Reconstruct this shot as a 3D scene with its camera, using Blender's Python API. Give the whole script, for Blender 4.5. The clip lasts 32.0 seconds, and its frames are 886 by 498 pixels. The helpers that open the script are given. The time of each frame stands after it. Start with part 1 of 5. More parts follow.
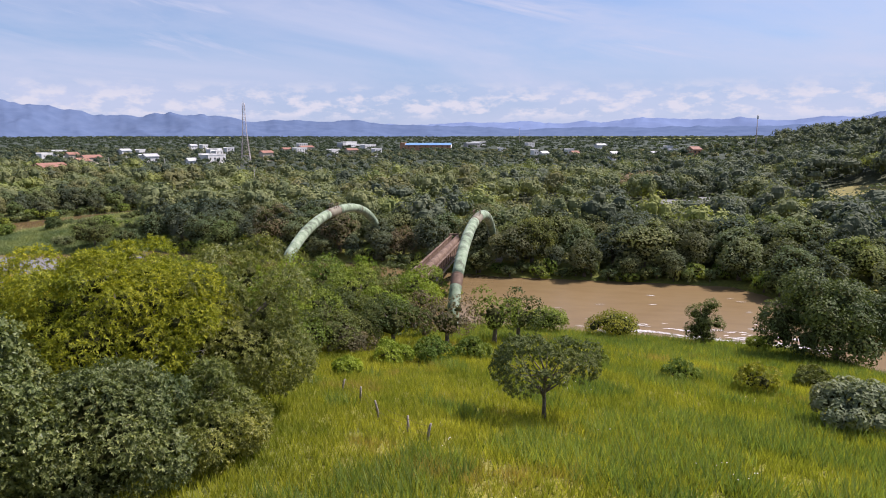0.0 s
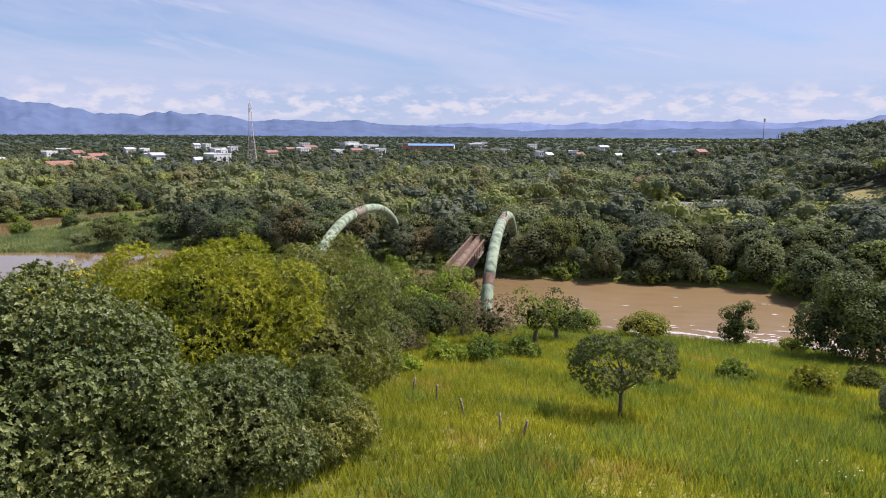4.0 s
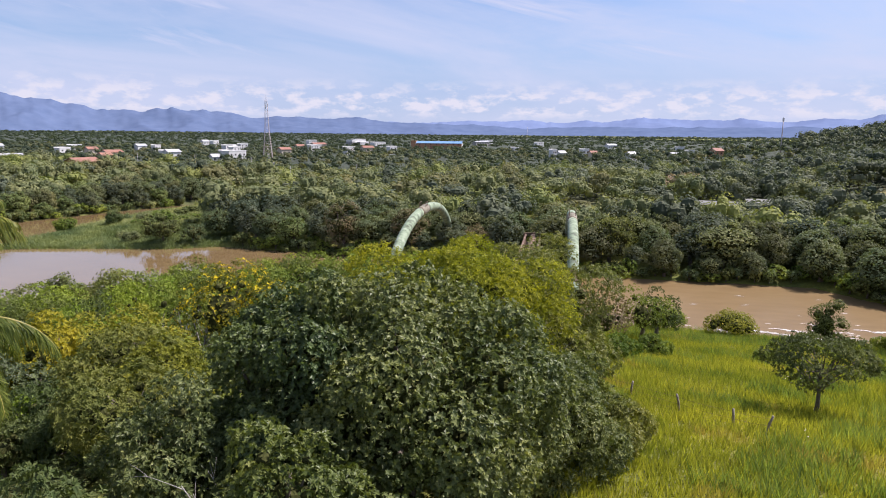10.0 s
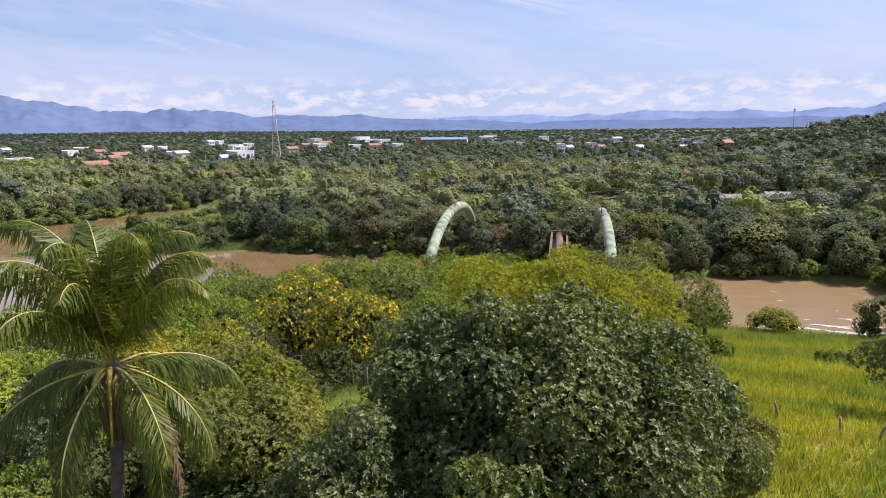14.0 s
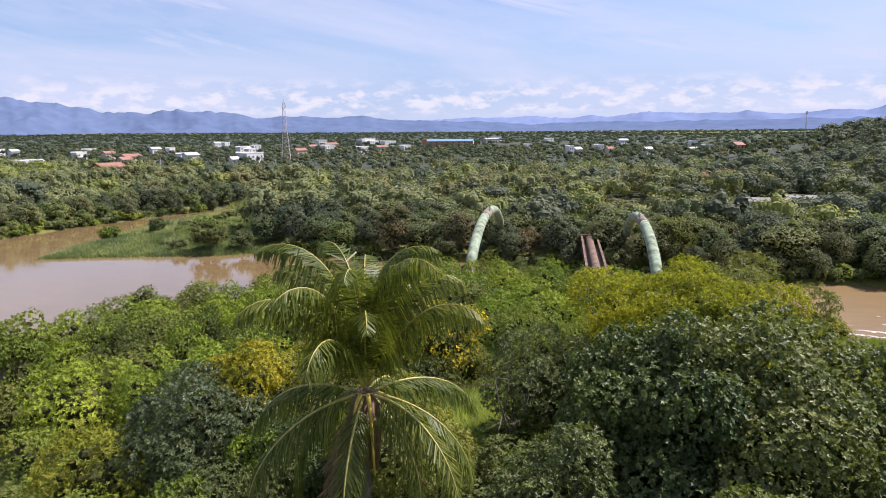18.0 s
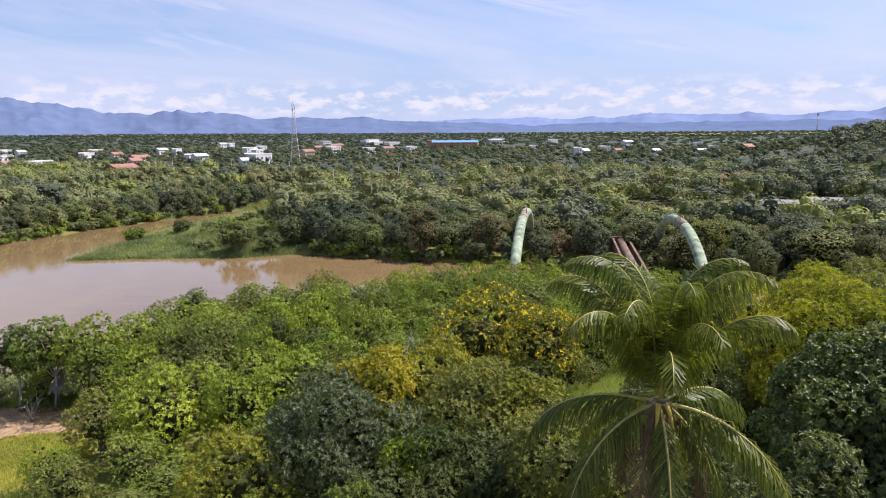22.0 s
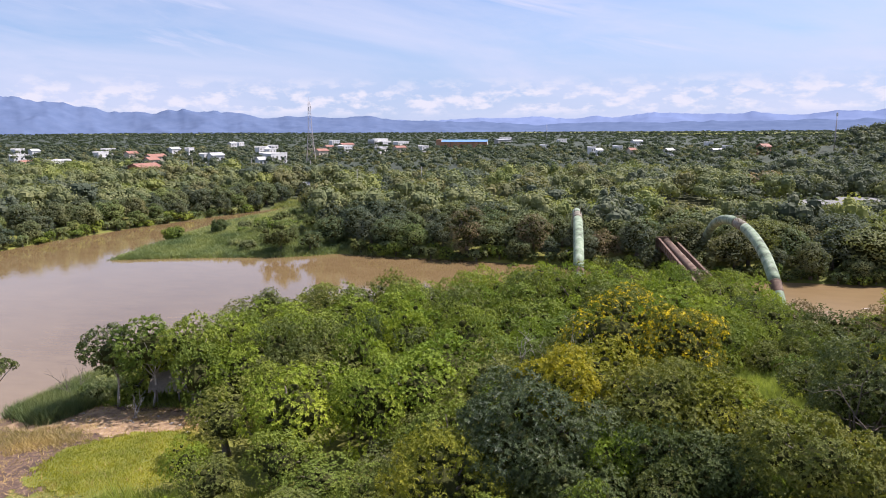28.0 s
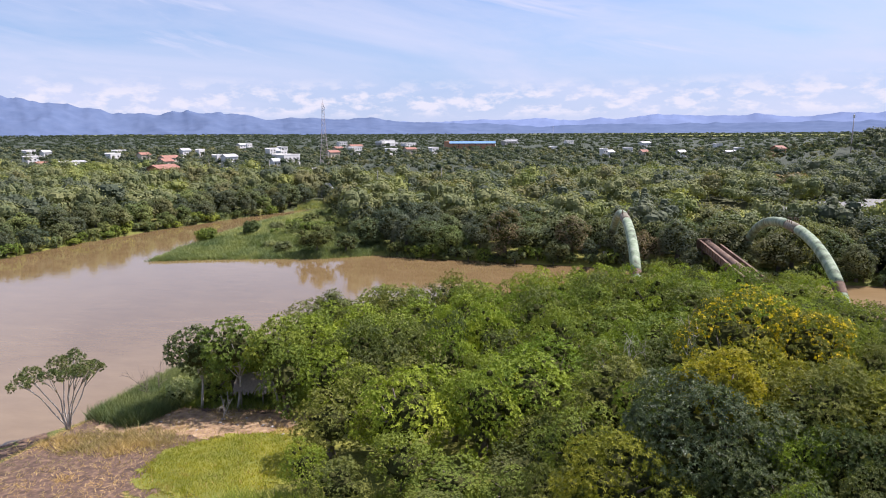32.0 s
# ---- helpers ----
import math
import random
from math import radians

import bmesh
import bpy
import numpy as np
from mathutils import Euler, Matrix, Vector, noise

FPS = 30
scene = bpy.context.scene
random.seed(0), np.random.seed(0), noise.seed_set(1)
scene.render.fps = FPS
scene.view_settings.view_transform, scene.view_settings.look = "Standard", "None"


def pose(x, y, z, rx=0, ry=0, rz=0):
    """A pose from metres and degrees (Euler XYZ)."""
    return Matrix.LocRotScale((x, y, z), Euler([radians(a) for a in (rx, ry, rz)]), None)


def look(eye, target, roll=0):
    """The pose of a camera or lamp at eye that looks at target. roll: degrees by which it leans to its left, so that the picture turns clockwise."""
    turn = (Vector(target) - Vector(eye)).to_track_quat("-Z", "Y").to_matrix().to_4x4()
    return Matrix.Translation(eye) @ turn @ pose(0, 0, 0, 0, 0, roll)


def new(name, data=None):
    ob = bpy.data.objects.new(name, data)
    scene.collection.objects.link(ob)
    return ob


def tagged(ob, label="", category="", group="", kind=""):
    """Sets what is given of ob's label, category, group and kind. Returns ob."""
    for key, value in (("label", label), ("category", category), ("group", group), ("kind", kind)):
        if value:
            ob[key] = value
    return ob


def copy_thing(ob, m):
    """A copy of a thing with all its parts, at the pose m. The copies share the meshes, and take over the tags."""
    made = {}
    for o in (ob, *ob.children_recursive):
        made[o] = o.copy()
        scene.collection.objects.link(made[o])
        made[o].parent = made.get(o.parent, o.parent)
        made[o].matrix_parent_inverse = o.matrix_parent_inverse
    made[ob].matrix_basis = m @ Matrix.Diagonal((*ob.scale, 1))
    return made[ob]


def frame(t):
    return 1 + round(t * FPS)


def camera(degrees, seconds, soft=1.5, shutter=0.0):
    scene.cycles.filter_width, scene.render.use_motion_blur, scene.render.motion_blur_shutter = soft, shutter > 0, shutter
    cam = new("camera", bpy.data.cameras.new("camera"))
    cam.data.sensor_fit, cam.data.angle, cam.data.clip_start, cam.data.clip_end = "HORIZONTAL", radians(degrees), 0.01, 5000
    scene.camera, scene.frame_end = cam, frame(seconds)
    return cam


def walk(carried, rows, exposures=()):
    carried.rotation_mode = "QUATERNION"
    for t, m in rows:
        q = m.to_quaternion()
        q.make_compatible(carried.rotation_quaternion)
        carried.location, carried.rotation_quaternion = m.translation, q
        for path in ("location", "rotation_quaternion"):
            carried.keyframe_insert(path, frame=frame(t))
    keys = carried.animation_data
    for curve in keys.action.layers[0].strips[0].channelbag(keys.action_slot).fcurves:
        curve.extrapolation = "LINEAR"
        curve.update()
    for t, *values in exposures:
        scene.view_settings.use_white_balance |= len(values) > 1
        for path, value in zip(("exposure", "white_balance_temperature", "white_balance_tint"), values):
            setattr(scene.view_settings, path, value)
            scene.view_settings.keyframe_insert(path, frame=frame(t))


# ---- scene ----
# the camera's path: seconds, place, heading left of +y, tilt down, roll
PATH = [
    (0.0, -0.000, 0.000, 33.500, 10.200, 9.889, -0.111),
    (1.0, -1.164, -0.344, 33.536, 10.162, 9.958, 0.024),
    (2.0, -2.431, -0.727, 33.558, 10.133, 9.973, 0.108),
    (3.0, -3.813, -1.164, 33.581, 10.113, 9.909, 0.189),
    (3.5, -4.557, -1.403, 33.587, 10.104, 9.869, 0.236),
    (4.5, -6.234, -1.959, 33.568, 10.094, 9.788, 0.340),
    (5.5, -8.196, -2.575, 33.546, 10.078, 9.725, 0.444),
    (6.0, -9.371, -2.909, 33.545, 10.058, 9.721, 0.496),
    (7.0, -11.941, -3.599, 33.550, 10.011, 9.741, 0.580),
    (8.0, -14.629, -4.261, 33.576, 9.972, 9.829, 0.701),
    (9.0, -17.237, -4.817, 33.660, 9.954, 9.923, 0.736),
    (10.0, -19.492, -5.237, 33.783, 9.967, 10.041, 0.528),
    (11.0, -21.330, -5.488, 33.991, 10.006, 10.166, 0.209),
    (12.0, -22.829, -5.602, 34.254, 10.068, 10.286, -0.086),
    (13.0, -24.114, -5.647, 34.513, 10.155, 10.374, -0.312),
    (14.0, -25.401, -5.690, 34.710, 10.261, 10.423, -0.505),
    (14.5, -26.102, -5.721, 34.805, 10.308, 10.428, -0.587),
    (15.5, -27.655, -5.818, 34.985, 10.370, 10.388, -0.675),
    (16.5, -29.422, -5.980, 35.142, 10.402, 10.331, -0.680),
    (17.0, -30.452, -6.115, 35.198, 10.400, 10.322, -0.621),
    (18.0, -32.635, -6.431, 35.295, 10.379, 10.304, -0.457),
    (19.0, -34.942, -6.818, 35.378, 10.341, 10.267, -0.284),
    (20.0, -37.182, -7.234, 35.451, 10.314, 10.259, -0.237),
    (21.0, -39.117, -7.645, 35.561, 10.311, 10.243, -0.276),
    (22.0, -40.726, -8.056, 35.685, 10.338, 10.223, -0.389),
    (23.0, -42.046, -8.480, 35.798, 10.379, 10.204, -0.499),
    (24.0, -43.359, -8.914, 35.896, 10.410, 10.201, -0.511),
    (25.0, -44.991, -9.356, 35.968, 10.447, 10.208, -0.540),
    (25.5, -45.927, -9.572, 35.994, 10.464, 10.213, -0.544),
    (26.5, -48.176, -9.971, 35.995, 10.486, 10.246, -0.461),
    (27.5, -50.658, -10.366, 35.978, 10.509, 10.275, -0.350),
    (28.0, -51.942, -10.574, 35.971, 10.527, 10.281, -0.322),
    (29.0, -54.546, -10.998, 35.963, 10.568, 10.275, -0.239),
    (30.0, -57.077, -11.428, 35.972, 10.606, 10.261, -0.194),
    (31.0, -59.577, -11.857, 35.999, 10.639, 10.209, -0.202),
    (32.0, -62.000, -12.289, 36.021, 10.663, 10.146, -0.279),
]
cam = camera(68.0, 32.0, soft=1.0)
walk(cam, [(t, pose(x, y, z, 90 - down, 0, yaw) @ pose(0, 0, 0, 0, 0, roll)) for t, x, y, z, yaw, down, roll in PATH],
     exposures=[(0.0, 0.39, 6170.0, 23.0), (6.0, 0.43, 6170.0, 23.0), (12.0, 0.53, 6170.0, 23.0), (18.0, 0.60, 6170.0, 23.0), (32.0, 0.60, 6170.0, 23.0)])

# ---- sky and sun ----
SUN_AZ, SUN_EL = radians(60), radians(53)      # azimuth from +y towards +x
world = bpy.data.worlds.new("world")
scene.world = world
world.use_nodes = True
wt = world.node_tree
wt.nodes.clear()
w_out = wt.nodes.new("ShaderNodeOutputWorld")
w_bg = wt.nodes.new("ShaderNodeBackground")
w_sky = wt.nodes.new("ShaderNodeTexSky")
w_sky.sky_type, w_sky.sun_disc = "NISHITA", False
w_sky.sun_elevation, w_sky.sun_rotation = SUN_EL, SUN_AZ
w_sky.air_density, w_sky.dust_density, w_sky.ozone_density = 1.0, 0.4, 5.0
w_bg.inputs["Strength"].default_value = 0.092
w_co = wt.nodes.new("ShaderNodeTexCoord")


def w_math(op, a, b):
    n = wt.nodes.new("ShaderNodeMath")
    n.operation, n.use_clamp = op, True
    for k, v in enumerate((a, b)):
        if isinstance(v, (int, float)):
            n.inputs[k].default_value = v
        else:
            wt.links.new(v, n.inputs[k])
    return n.outputs[0]


w_sep = wt.nodes.new("ShaderNodeSeparateXYZ")
wt.links.new(w_co.outputs["Generated"], w_sep.inputs[0])


def w_band(lo0, lo1, hi0, hi1):
    a, b = wt.nodes.new("ShaderNodeMapRange"), wt.nodes.new("ShaderNodeMapRange")
    for n, f0, f1, t0, t1 in ((a, lo0, lo1, 0, 1), (b, hi0, hi1, 1, 0)):
        n.inputs["From Min"].default_value, n.inputs["From Max"].default_value = f0, f1
        n.inputs["To Min"].default_value, n.inputs["To Max"].default_value = t0, t1
        wt.links.new(w_sep.outputs["Z"], n.inputs["Value"])
    return w_math("MULTIPLY", a.outputs["Result"], b.outputs["Result"])


def w_flow(turn, along, across, seed, detail, lo, hi, distort=0.0):
    """Noise drawn out along a slanting line of the sky."""
    az = wt.nodes.new("ShaderNodeMath")
    az.operation = "ARCTAN2"
    wt.links.new(w_sep.outputs["X"], az.inputs[0])
    wt.links.new(w_sep.outputs["Y"], az.inputs[1])
    put = wt.nodes.new("ShaderNodeCombineXYZ")
    wt.links.new(az.outputs[0], put.inputs[0])
    wt.links.new(w_sep.outputs["Z"], put.inputs[1])
    put.inputs[2].default_value = seed
    rot = wt.nodes.new("ShaderNodeVectorRotate")
    rot.rotation_type = "Z_AXIS"
    rot.inputs["Angle"].default_value = turn
    wt.links.new(put.outputs[0], rot.inputs["Vector"])
    m = wt.nodes.new("ShaderNodeMapping")
    m.inputs["Scale"].default_value = (along, across, 1)
    n = wt.nodes.new("ShaderNodeTexNoise")
    n.inputs["Scale"].default_value, n.inputs["Detail"].default_value = 1.0, detail
    n.inputs["Roughness"].default_value, n.inputs["Distortion"].default_value = 0.58, distort
    r = wt.nodes.new("ShaderNodeMapRange")
    r.inputs["From Min"].default_value, r.inputs["From Max"].default_value = lo, hi
    wt.links.new(rot.outputs[0], m.inputs["Vector"])
    wt.links.new(m.outputs["Vector"], n.inputs["Vector"])
    wt.links.new(n.outputs["Fac"], r.inputs["Value"])
    return r.outputs["Result"]


veil = w_math("MULTIPLY", w_flow(0.10, 2.4, 11.0, 3.6, 6, 0.36, 0.70, 0.5), 0.80)
streak = w_math("MULTIPLY", w_math("MULTIPLY", w_flow(0.24, 2.6, 24.0, 8.9, 8, 0.47, 0.70, 0.8), w_band(0.07, 0.12, 0.7, 0.95)), 0.9)
puffs = w_math("MULTIPLY", w_math("MULTIPLY", w_flow(0.0, 27.0, 62.0, 5.0, 7, 0.47, 0.60), w_band(0.018, 0.030, 0.052, 0.078)), 1.0)
low = w_math("MULTIPLY", w_band(-0.02, 0.0, 0.06, 0.20), 0.8)
cloud = w_math("MAXIMUM", veil, streak)
w_mix = wt.nodes.new("ShaderNodeMix")
w_mix.data_type = "RGBA"
w_mix.inputs[7].default_value = (5.15, 5.55, 6.5, 1)
w_haze, w_puff = wt.nodes.new("ShaderNodeMix"), wt.nodes.new("ShaderNodeMix")
w_haze.data_type = w_puff.data_type = "RGBA"
w_haze.inputs[7].default_value = (3.35, 4.35, 5.9, 1)
w_puff.inputs[7].default_value = (5.9, 6.05, 6.4, 1)
wt.links.new(low, w_haze.inputs[0])
wt.links.new(w_sky.outputs[0], w_haze.inputs[6])
wt.links.new(cloud, w_mix.inputs[0])
wt.links.new(w_haze.outputs[2], w_mix.inputs[6])
wt.links.new(puffs, w_puff.inputs[0])
wt.links.new(w_mix.outputs[2], w_puff.inputs[6])
wt.links.new(w_puff.outputs[2], w_bg.inputs["Color"])
wt.links.new(w_bg.outputs[0], w_out.inputs["Surface"])

sun_data = bpy.data.lights.new("sun", "SUN")
sun_data.energy, sun_data.angle, sun_data.color = 5.5, radians(0.6), (1.0, 0.95, 0.86)
sun = new("sun", sun_data)
sun_dir = Vector((math.sin(SUN_AZ) * math.cos(SUN_EL), math.cos(SUN_AZ) * math.cos(SUN_EL), math.sin(SUN_EL)))
sun.matrix_world = look(sun_dir * 300, (0, 0, 0))


# ---- materials ----
def nodes_of(name):
    m = bpy.data.materials.new(name)
    m.use_nodes = True
    t = m.node_tree
    return m, t, t.nodes["Principled BSDF"], t.nodes["Material Output"]


def add(t, kind, **values):
    n = t.nodes.new(kind)
    for k, v in values.items():
        n.inputs[k.replace("_", " ")].default_value = v
    return n


def ramp(t, fac, stops):
    r = t.nodes.new("ShaderNodeValToRGB")
    e = r.color_ramp.elements
    while len(e) < len(stops):
        e.new(0.5)
    for k, (p, c) in zip(e, stops):
        k.position, k.color = p, (*c, 1)
    t.links.new(fac, r.inputs[0])
    return r.outputs[0]


def blend(t, fac, a, b, mode="MIX"):
    n = t.nodes.new("ShaderNodeMix")
    n.data_type, n.blend_type = "RGBA", mode
    for k, v in ((0, fac), (6, a), (7, b)):
        if isinstance(v, (int, float)):
            n.inputs[k].default_value = v
        elif isinstance(v, tuple):
            n.inputs[k].default_value = (*v, 1)
        else:
            t.links.new(v, n.inputs[k])
    return n.outputs[2]


def tex(t, scale, detail=4, rough=0.55, stretch=None, coord="Object"):
    c = t.nodes.new("ShaderNodeTexCoord")
    n = add(t, "ShaderNodeTexNoise", Scale=scale, Detail=detail, Roughness=rough)
    if stretch:
        m = add(t, "ShaderNodeMapping", Scale=stretch)
        t.links.new(c.outputs[coord], m.inputs[0])
        t.links.new(m.outputs[0], n.inputs["Vector"])
    else:
        t.links.new(c.outputs[coord], n.inputs["Vector"])
    return n.outputs["Fac"]


def bump(t, bsdf, height, strength, distance):
    b = add(t, "ShaderNodeBump", Strength=strength, Distance=distance)
    t.links.new(height, b.inputs["Height"])
    t.links.new(b.outputs[0], bsdf.inputs["Normal"])


def solid(name, c1, c2, scale=3.0, rough=0.7, metal=0.0, relief=0.2, fine=25.0, c3=None, stretch=None):
    """A surface with stains at one scale and grain at another."""
    m, t, b, _ = nodes_of(name)
    big, small = tex(t, scale, 5, 0.6, stretch), tex(t, fine, 3)
    col = ramp(t, big, [(0.32, c1), (0.68, c2)] if c3 is None else [(0.30, c1), (0.52, c2), (0.72, c3)])
    grain = ramp(t, small, [(0.3, (0.78, 0.78, 0.78)), (0.7, (1.0, 1.0, 1.0))])
    t.links.new(blend(t, 1.0, col, grain, "MULTIPLY"), b.inputs["Base Color"])
    b.inputs["Roughness"].default_value, b.inputs["Metallic"].default_value = rough, metal
    bump(t, b, small, relief, 0.03)
    return m


def leaf_mat(name, c1, c2, c3, gloss=0.5, thin=0.35, accent=None, share=0.0, shine=0.14, grain=1.5):
    """Leaves: the colour changes leaf by leaf and tree by tree; light passes through them."""
    m, t, b, o = nodes_of(name)
    g = t.nodes.new("ShaderNodeNewGeometry")
    info = t.nodes.new("ShaderNodeObjectInfo")
    stops = [(0.0, c1), (0.55, c2), (1.0, c3)]
    col = ramp(t, g.outputs["Random Per Island"], stops)
    patch = tex(t, 0.10, 5, 0.65)
    col = blend(t, 1.0, col, ramp(t, patch, [(0.34, (0.62, 0.70, 0.70)), (0.66, (1.32, 1.20, 1.05))]), "MULTIPLY")
    col = blend(t, 1.0, col, ramp(t, info.outputs["Random"], [(0.0, (0.74, 0.84, 0.8)), (0.5, (1.0, 1.0, 1.0)), (1.0, (1.16, 1.11, 0.97))]), "MULTIPLY")
    if accent:
        spots = tex(t, grain, 5, 0.7)
        mask = ramp(t, spots, [(0.62 - share, (0, 0, 0)), (0.68 - share, (1, 1, 1))])
        col = blend(t, mask, col, accent)
    t.links.new(col, b.inputs["Base Color"])
    b.inputs["Roughness"].default_value = gloss
    b.inputs["Specular IOR Level"].default_value = shine
    tr = t.nodes.new("ShaderNodeBsdfTranslucent")
    t.links.new(blend(t, 1.0, col, (1.5, 1.55, 0.7), "MULTIPLY"), tr.inputs["Color"])
    mx = t.nodes.new("ShaderNodeMixShader")
    mx.inputs[0].default_value = thin
    t.links.new(b.outputs[0], mx.inputs[1])
    t.links.new(tr.outputs[0], mx.inputs[2])
    t.links.new(mx.outputs[0], o.inputs["Surface"])
    return m


LEAF = {
    "mid": leaf_mat("leaf_mid", (0.120, 0.161, 0.028), (0.176, 0.226, 0.039), (0.235, 0.286, 0.055), 0.6, 0.22),
    "dark": leaf_mat("leaf_dark", (0.075, 0.097, 0.033), (0.108, 0.132, 0.043), (0.152, 0.176, 0.061), 0.55, 0.2),
    "bright": leaf_mat("leaf_bright", (0.156, 0.215, 0.025), (0.223, 0.290, 0.034), (0.294, 0.353, 0.049), 0.6, 0.24),
    "olive": leaf_mat("leaf_olive", (0.119, 0.139, 0.036), (0.160, 0.178, 0.046), (0.204, 0.218, 0.062), 0.6, 0.22),
    "yellow": leaf_mat("leaf_yellow", (0.160, 0.172, 0.024), (0.229, 0.235, 0.026), (0.314, 0.297, 0.033), 0.6, 0.2),
    "lime": leaf_mat("leaf_lime", (0.140, 0.158, 0.020), (0.285, 0.285, 0.024), (0.470, 0.435, 0.030), 0.55, 0.34),
    "gold": leaf_mat("leaf_gold", (0.189, 0.177, 0.020), (0.294, 0.271, 0.022), (0.399, 0.354, 0.027), 0.6, 0.3),
    "mango": leaf_mat("leaf_mango", (0.070, 0.092, 0.034), (0.122, 0.152, 0.052), (0.235, 0.262, 0.099), 0.45, 0.24, shine=0.25),
    "olive_mango": leaf_mat("leaf_olive_mango", (0.099, 0.119, 0.029), (0.154, 0.174, 0.042), (0.253, 0.260, 0.069), 0.45, 0.28, shine=0.3),
    "greyish": leaf_mat("leaf_greyish", (0.064, 0.084, 0.035), (0.101, 0.125, 0.053), (0.171, 0.194, 0.088), 0.45, 0.22, shine=0.35),
    "flower": leaf_mat("leaf_flower", (0.095, 0.112, 0.022), (0.135, 0.155, 0.030), (0.175, 0.190, 0.038), 0.6, 0.26, (0.74, 0.57, 0.018), 0.095),
    "brown": leaf_mat("leaf_brown", (0.167, 0.125, 0.084), (0.210, 0.160, 0.106), (0.198, 0.179, 0.098), 0.7, 0.2),
    "grey": leaf_mat("leaf_grey", (0.150, 0.178, 0.106), (0.200, 0.232, 0.142), (0.260, 0.285, 0.190), 0.6, 0.2),
    "reed": leaf_mat("leaf_reed", (0.190, 0.225, 0.110), (0.245, 0.280, 0.140), (0.300, 0.325, 0.170), 0.6, 0.4),
    "sedge": leaf_mat("leaf_sedge", (0.105, 0.140, 0.072), (0.150, 0.190, 0.098), (0.205, 0.245, 0.128), 0.65, 0.3),
    "rush": leaf_mat("leaf_rush", (0.190, 0.215, 0.095), (0.240, 0.265, 0.120), (0.300, 0.315, 0.150), 0.7, 0.28),
    "tall": leaf_mat("leaf_tall_grass", (0.200, 0.255, 0.062), (0.275, 0.325, 0.080), (0.355, 0.395, 0.110), 0.7, 0.45),
    "grass": leaf_mat("leaf_grass", (0.178, 0.200, 0.028), (0.275, 0.284, 0.038), (0.385, 0.372, 0.060), 0.7, 0.42, (0.330, 0.258, 0.075), 0.05, grain=0.11),
    "lush": leaf_mat("leaf_lush", (0.130, 0.181, 0.043), (0.190, 0.244, 0.061), (0.259, 0.299, 0.095), 0.7, 0.4),
    "straw": leaf_mat("leaf_straw", (0.30, 0.21, 0.09), (0.42, 0.31, 0.14), (0.54, 0.42, 0.21), 0.7, 0.25),
    "palm": leaf_mat("leaf_palm", (0.074, 0.098, 0.022), (0.129, 0.156, 0.033), (0.233, 0.246, 0.055), 0.42, 0.34, shine=0.2),
    "forest": leaf_mat("leaf_forest", (0.136, 0.164, 0.086), (0.165, 0.190, 0.097), (0.193, 0.216, 0.116), 0.7, 0.24),
    "forest_dark": leaf_mat("leaf_forest_dark", (0.084, 0.106, 0.076), (0.104, 0.125, 0.085), (0.123, 0.146, 0.100), 0.7, 0.22),
    "forest_olive": leaf_mat("leaf_forest_olive", (0.124, 0.132, 0.071), (0.144, 0.152, 0.080), (0.168, 0.171, 0.092), 0.7, 0.24),
    "forest_light": leaf_mat("leaf_forest_light", (0.159, 0.194, 0.073), (0.192, 0.227, 0.087), (0.223, 0.256, 0.102), 0.7, 0.25),
    # leaves greyed and blued: distance haze painted into their colour
    "far": leaf_mat("leaf_far_haze", (0.062, 0.080, 0.056), (0.076, 0.096, 0.068), (0.094, 0.114, 0.082), 0.7, 0.34),
}
# dark filling of the crowns: the shade inside them painted as colour
INNER = solid("shaded_crown_inside", (0.038, 0.042, 0.016), (0.064, 0.068, 0.024), 3.5, 1.0, 0, 0.9, 9, (0.096, 0.100, 0.036))
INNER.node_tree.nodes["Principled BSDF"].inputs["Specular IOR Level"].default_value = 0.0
BARK = solid("bark", (0.10, 0.078, 0.058), (0.20, 0.165, 0.13), 4, 0.9, 0, 0.6, 40)
PALE_BARK = solid("pale_bark", (0.32, 0.29, 0.25), (0.48, 0.45, 0.40), 4, 0.9, 0, 0.4, 40)
WOOD = solid("weathered_wood", (0.20, 0.17, 0.13), (0.34, 0.29, 0.23), 6, 0.9, 0, 0.5, 50)
PIPE = solid("pipe_paint", (0.085, 0.095, 0.060), (0.255, 0.330, 0.205), 0.8, 0.8, 0, 0.4, 6, (0.40, 0.44, 0.33), (1, 1, 0.6))
RUST = solid("rusty_steel", (0.085, 0.048, 0.028), (0.17, 0.104, 0.066), 0.8, 0.8, 0.1, 0.4, 9, (0.27, 0.195, 0.13))
PALE_STEEL = solid("faded_steel", (0.15, 0.12, 0.08), (0.29, 0.26, 0.18), 1.2, 0.7, 0.1, 0.3, 9)
CONCRETE = solid("concrete", (0.34, 0.32, 0.29), (0.48, 0.46, 0.42), 0.9, 0.9, 0, 0.4, 12)
WHITE = solid("white_wall", (0.62, 0.61, 0.58), (0.80, 0.79, 0.76), 0.2, 0.8, 0, 0.1, 4)
CREAM = solid("cream_wall", (0.50, 0.42, 0.31), (0.66, 0.58, 0.45), 0.2, 0.8, 0, 0.1, 4)
BRICK = solid("orange_wall", (0.40, 0.19, 0.10), (0.52, 0.29, 0.17), 0.3, 0.85, 0, 0.1, 4)
TILE = solid("red_roof", (0.25, 0.115, 0.08), (0.36, 0.18, 0.125), 0.4, 0.8, 0, 0.3, 3)
ZINC = solid("zinc_roof", (0.42, 0.42, 0.42), (0.62, 0.61, 0.60), 0.3, 0.5, 0.15, 0.2, 3)
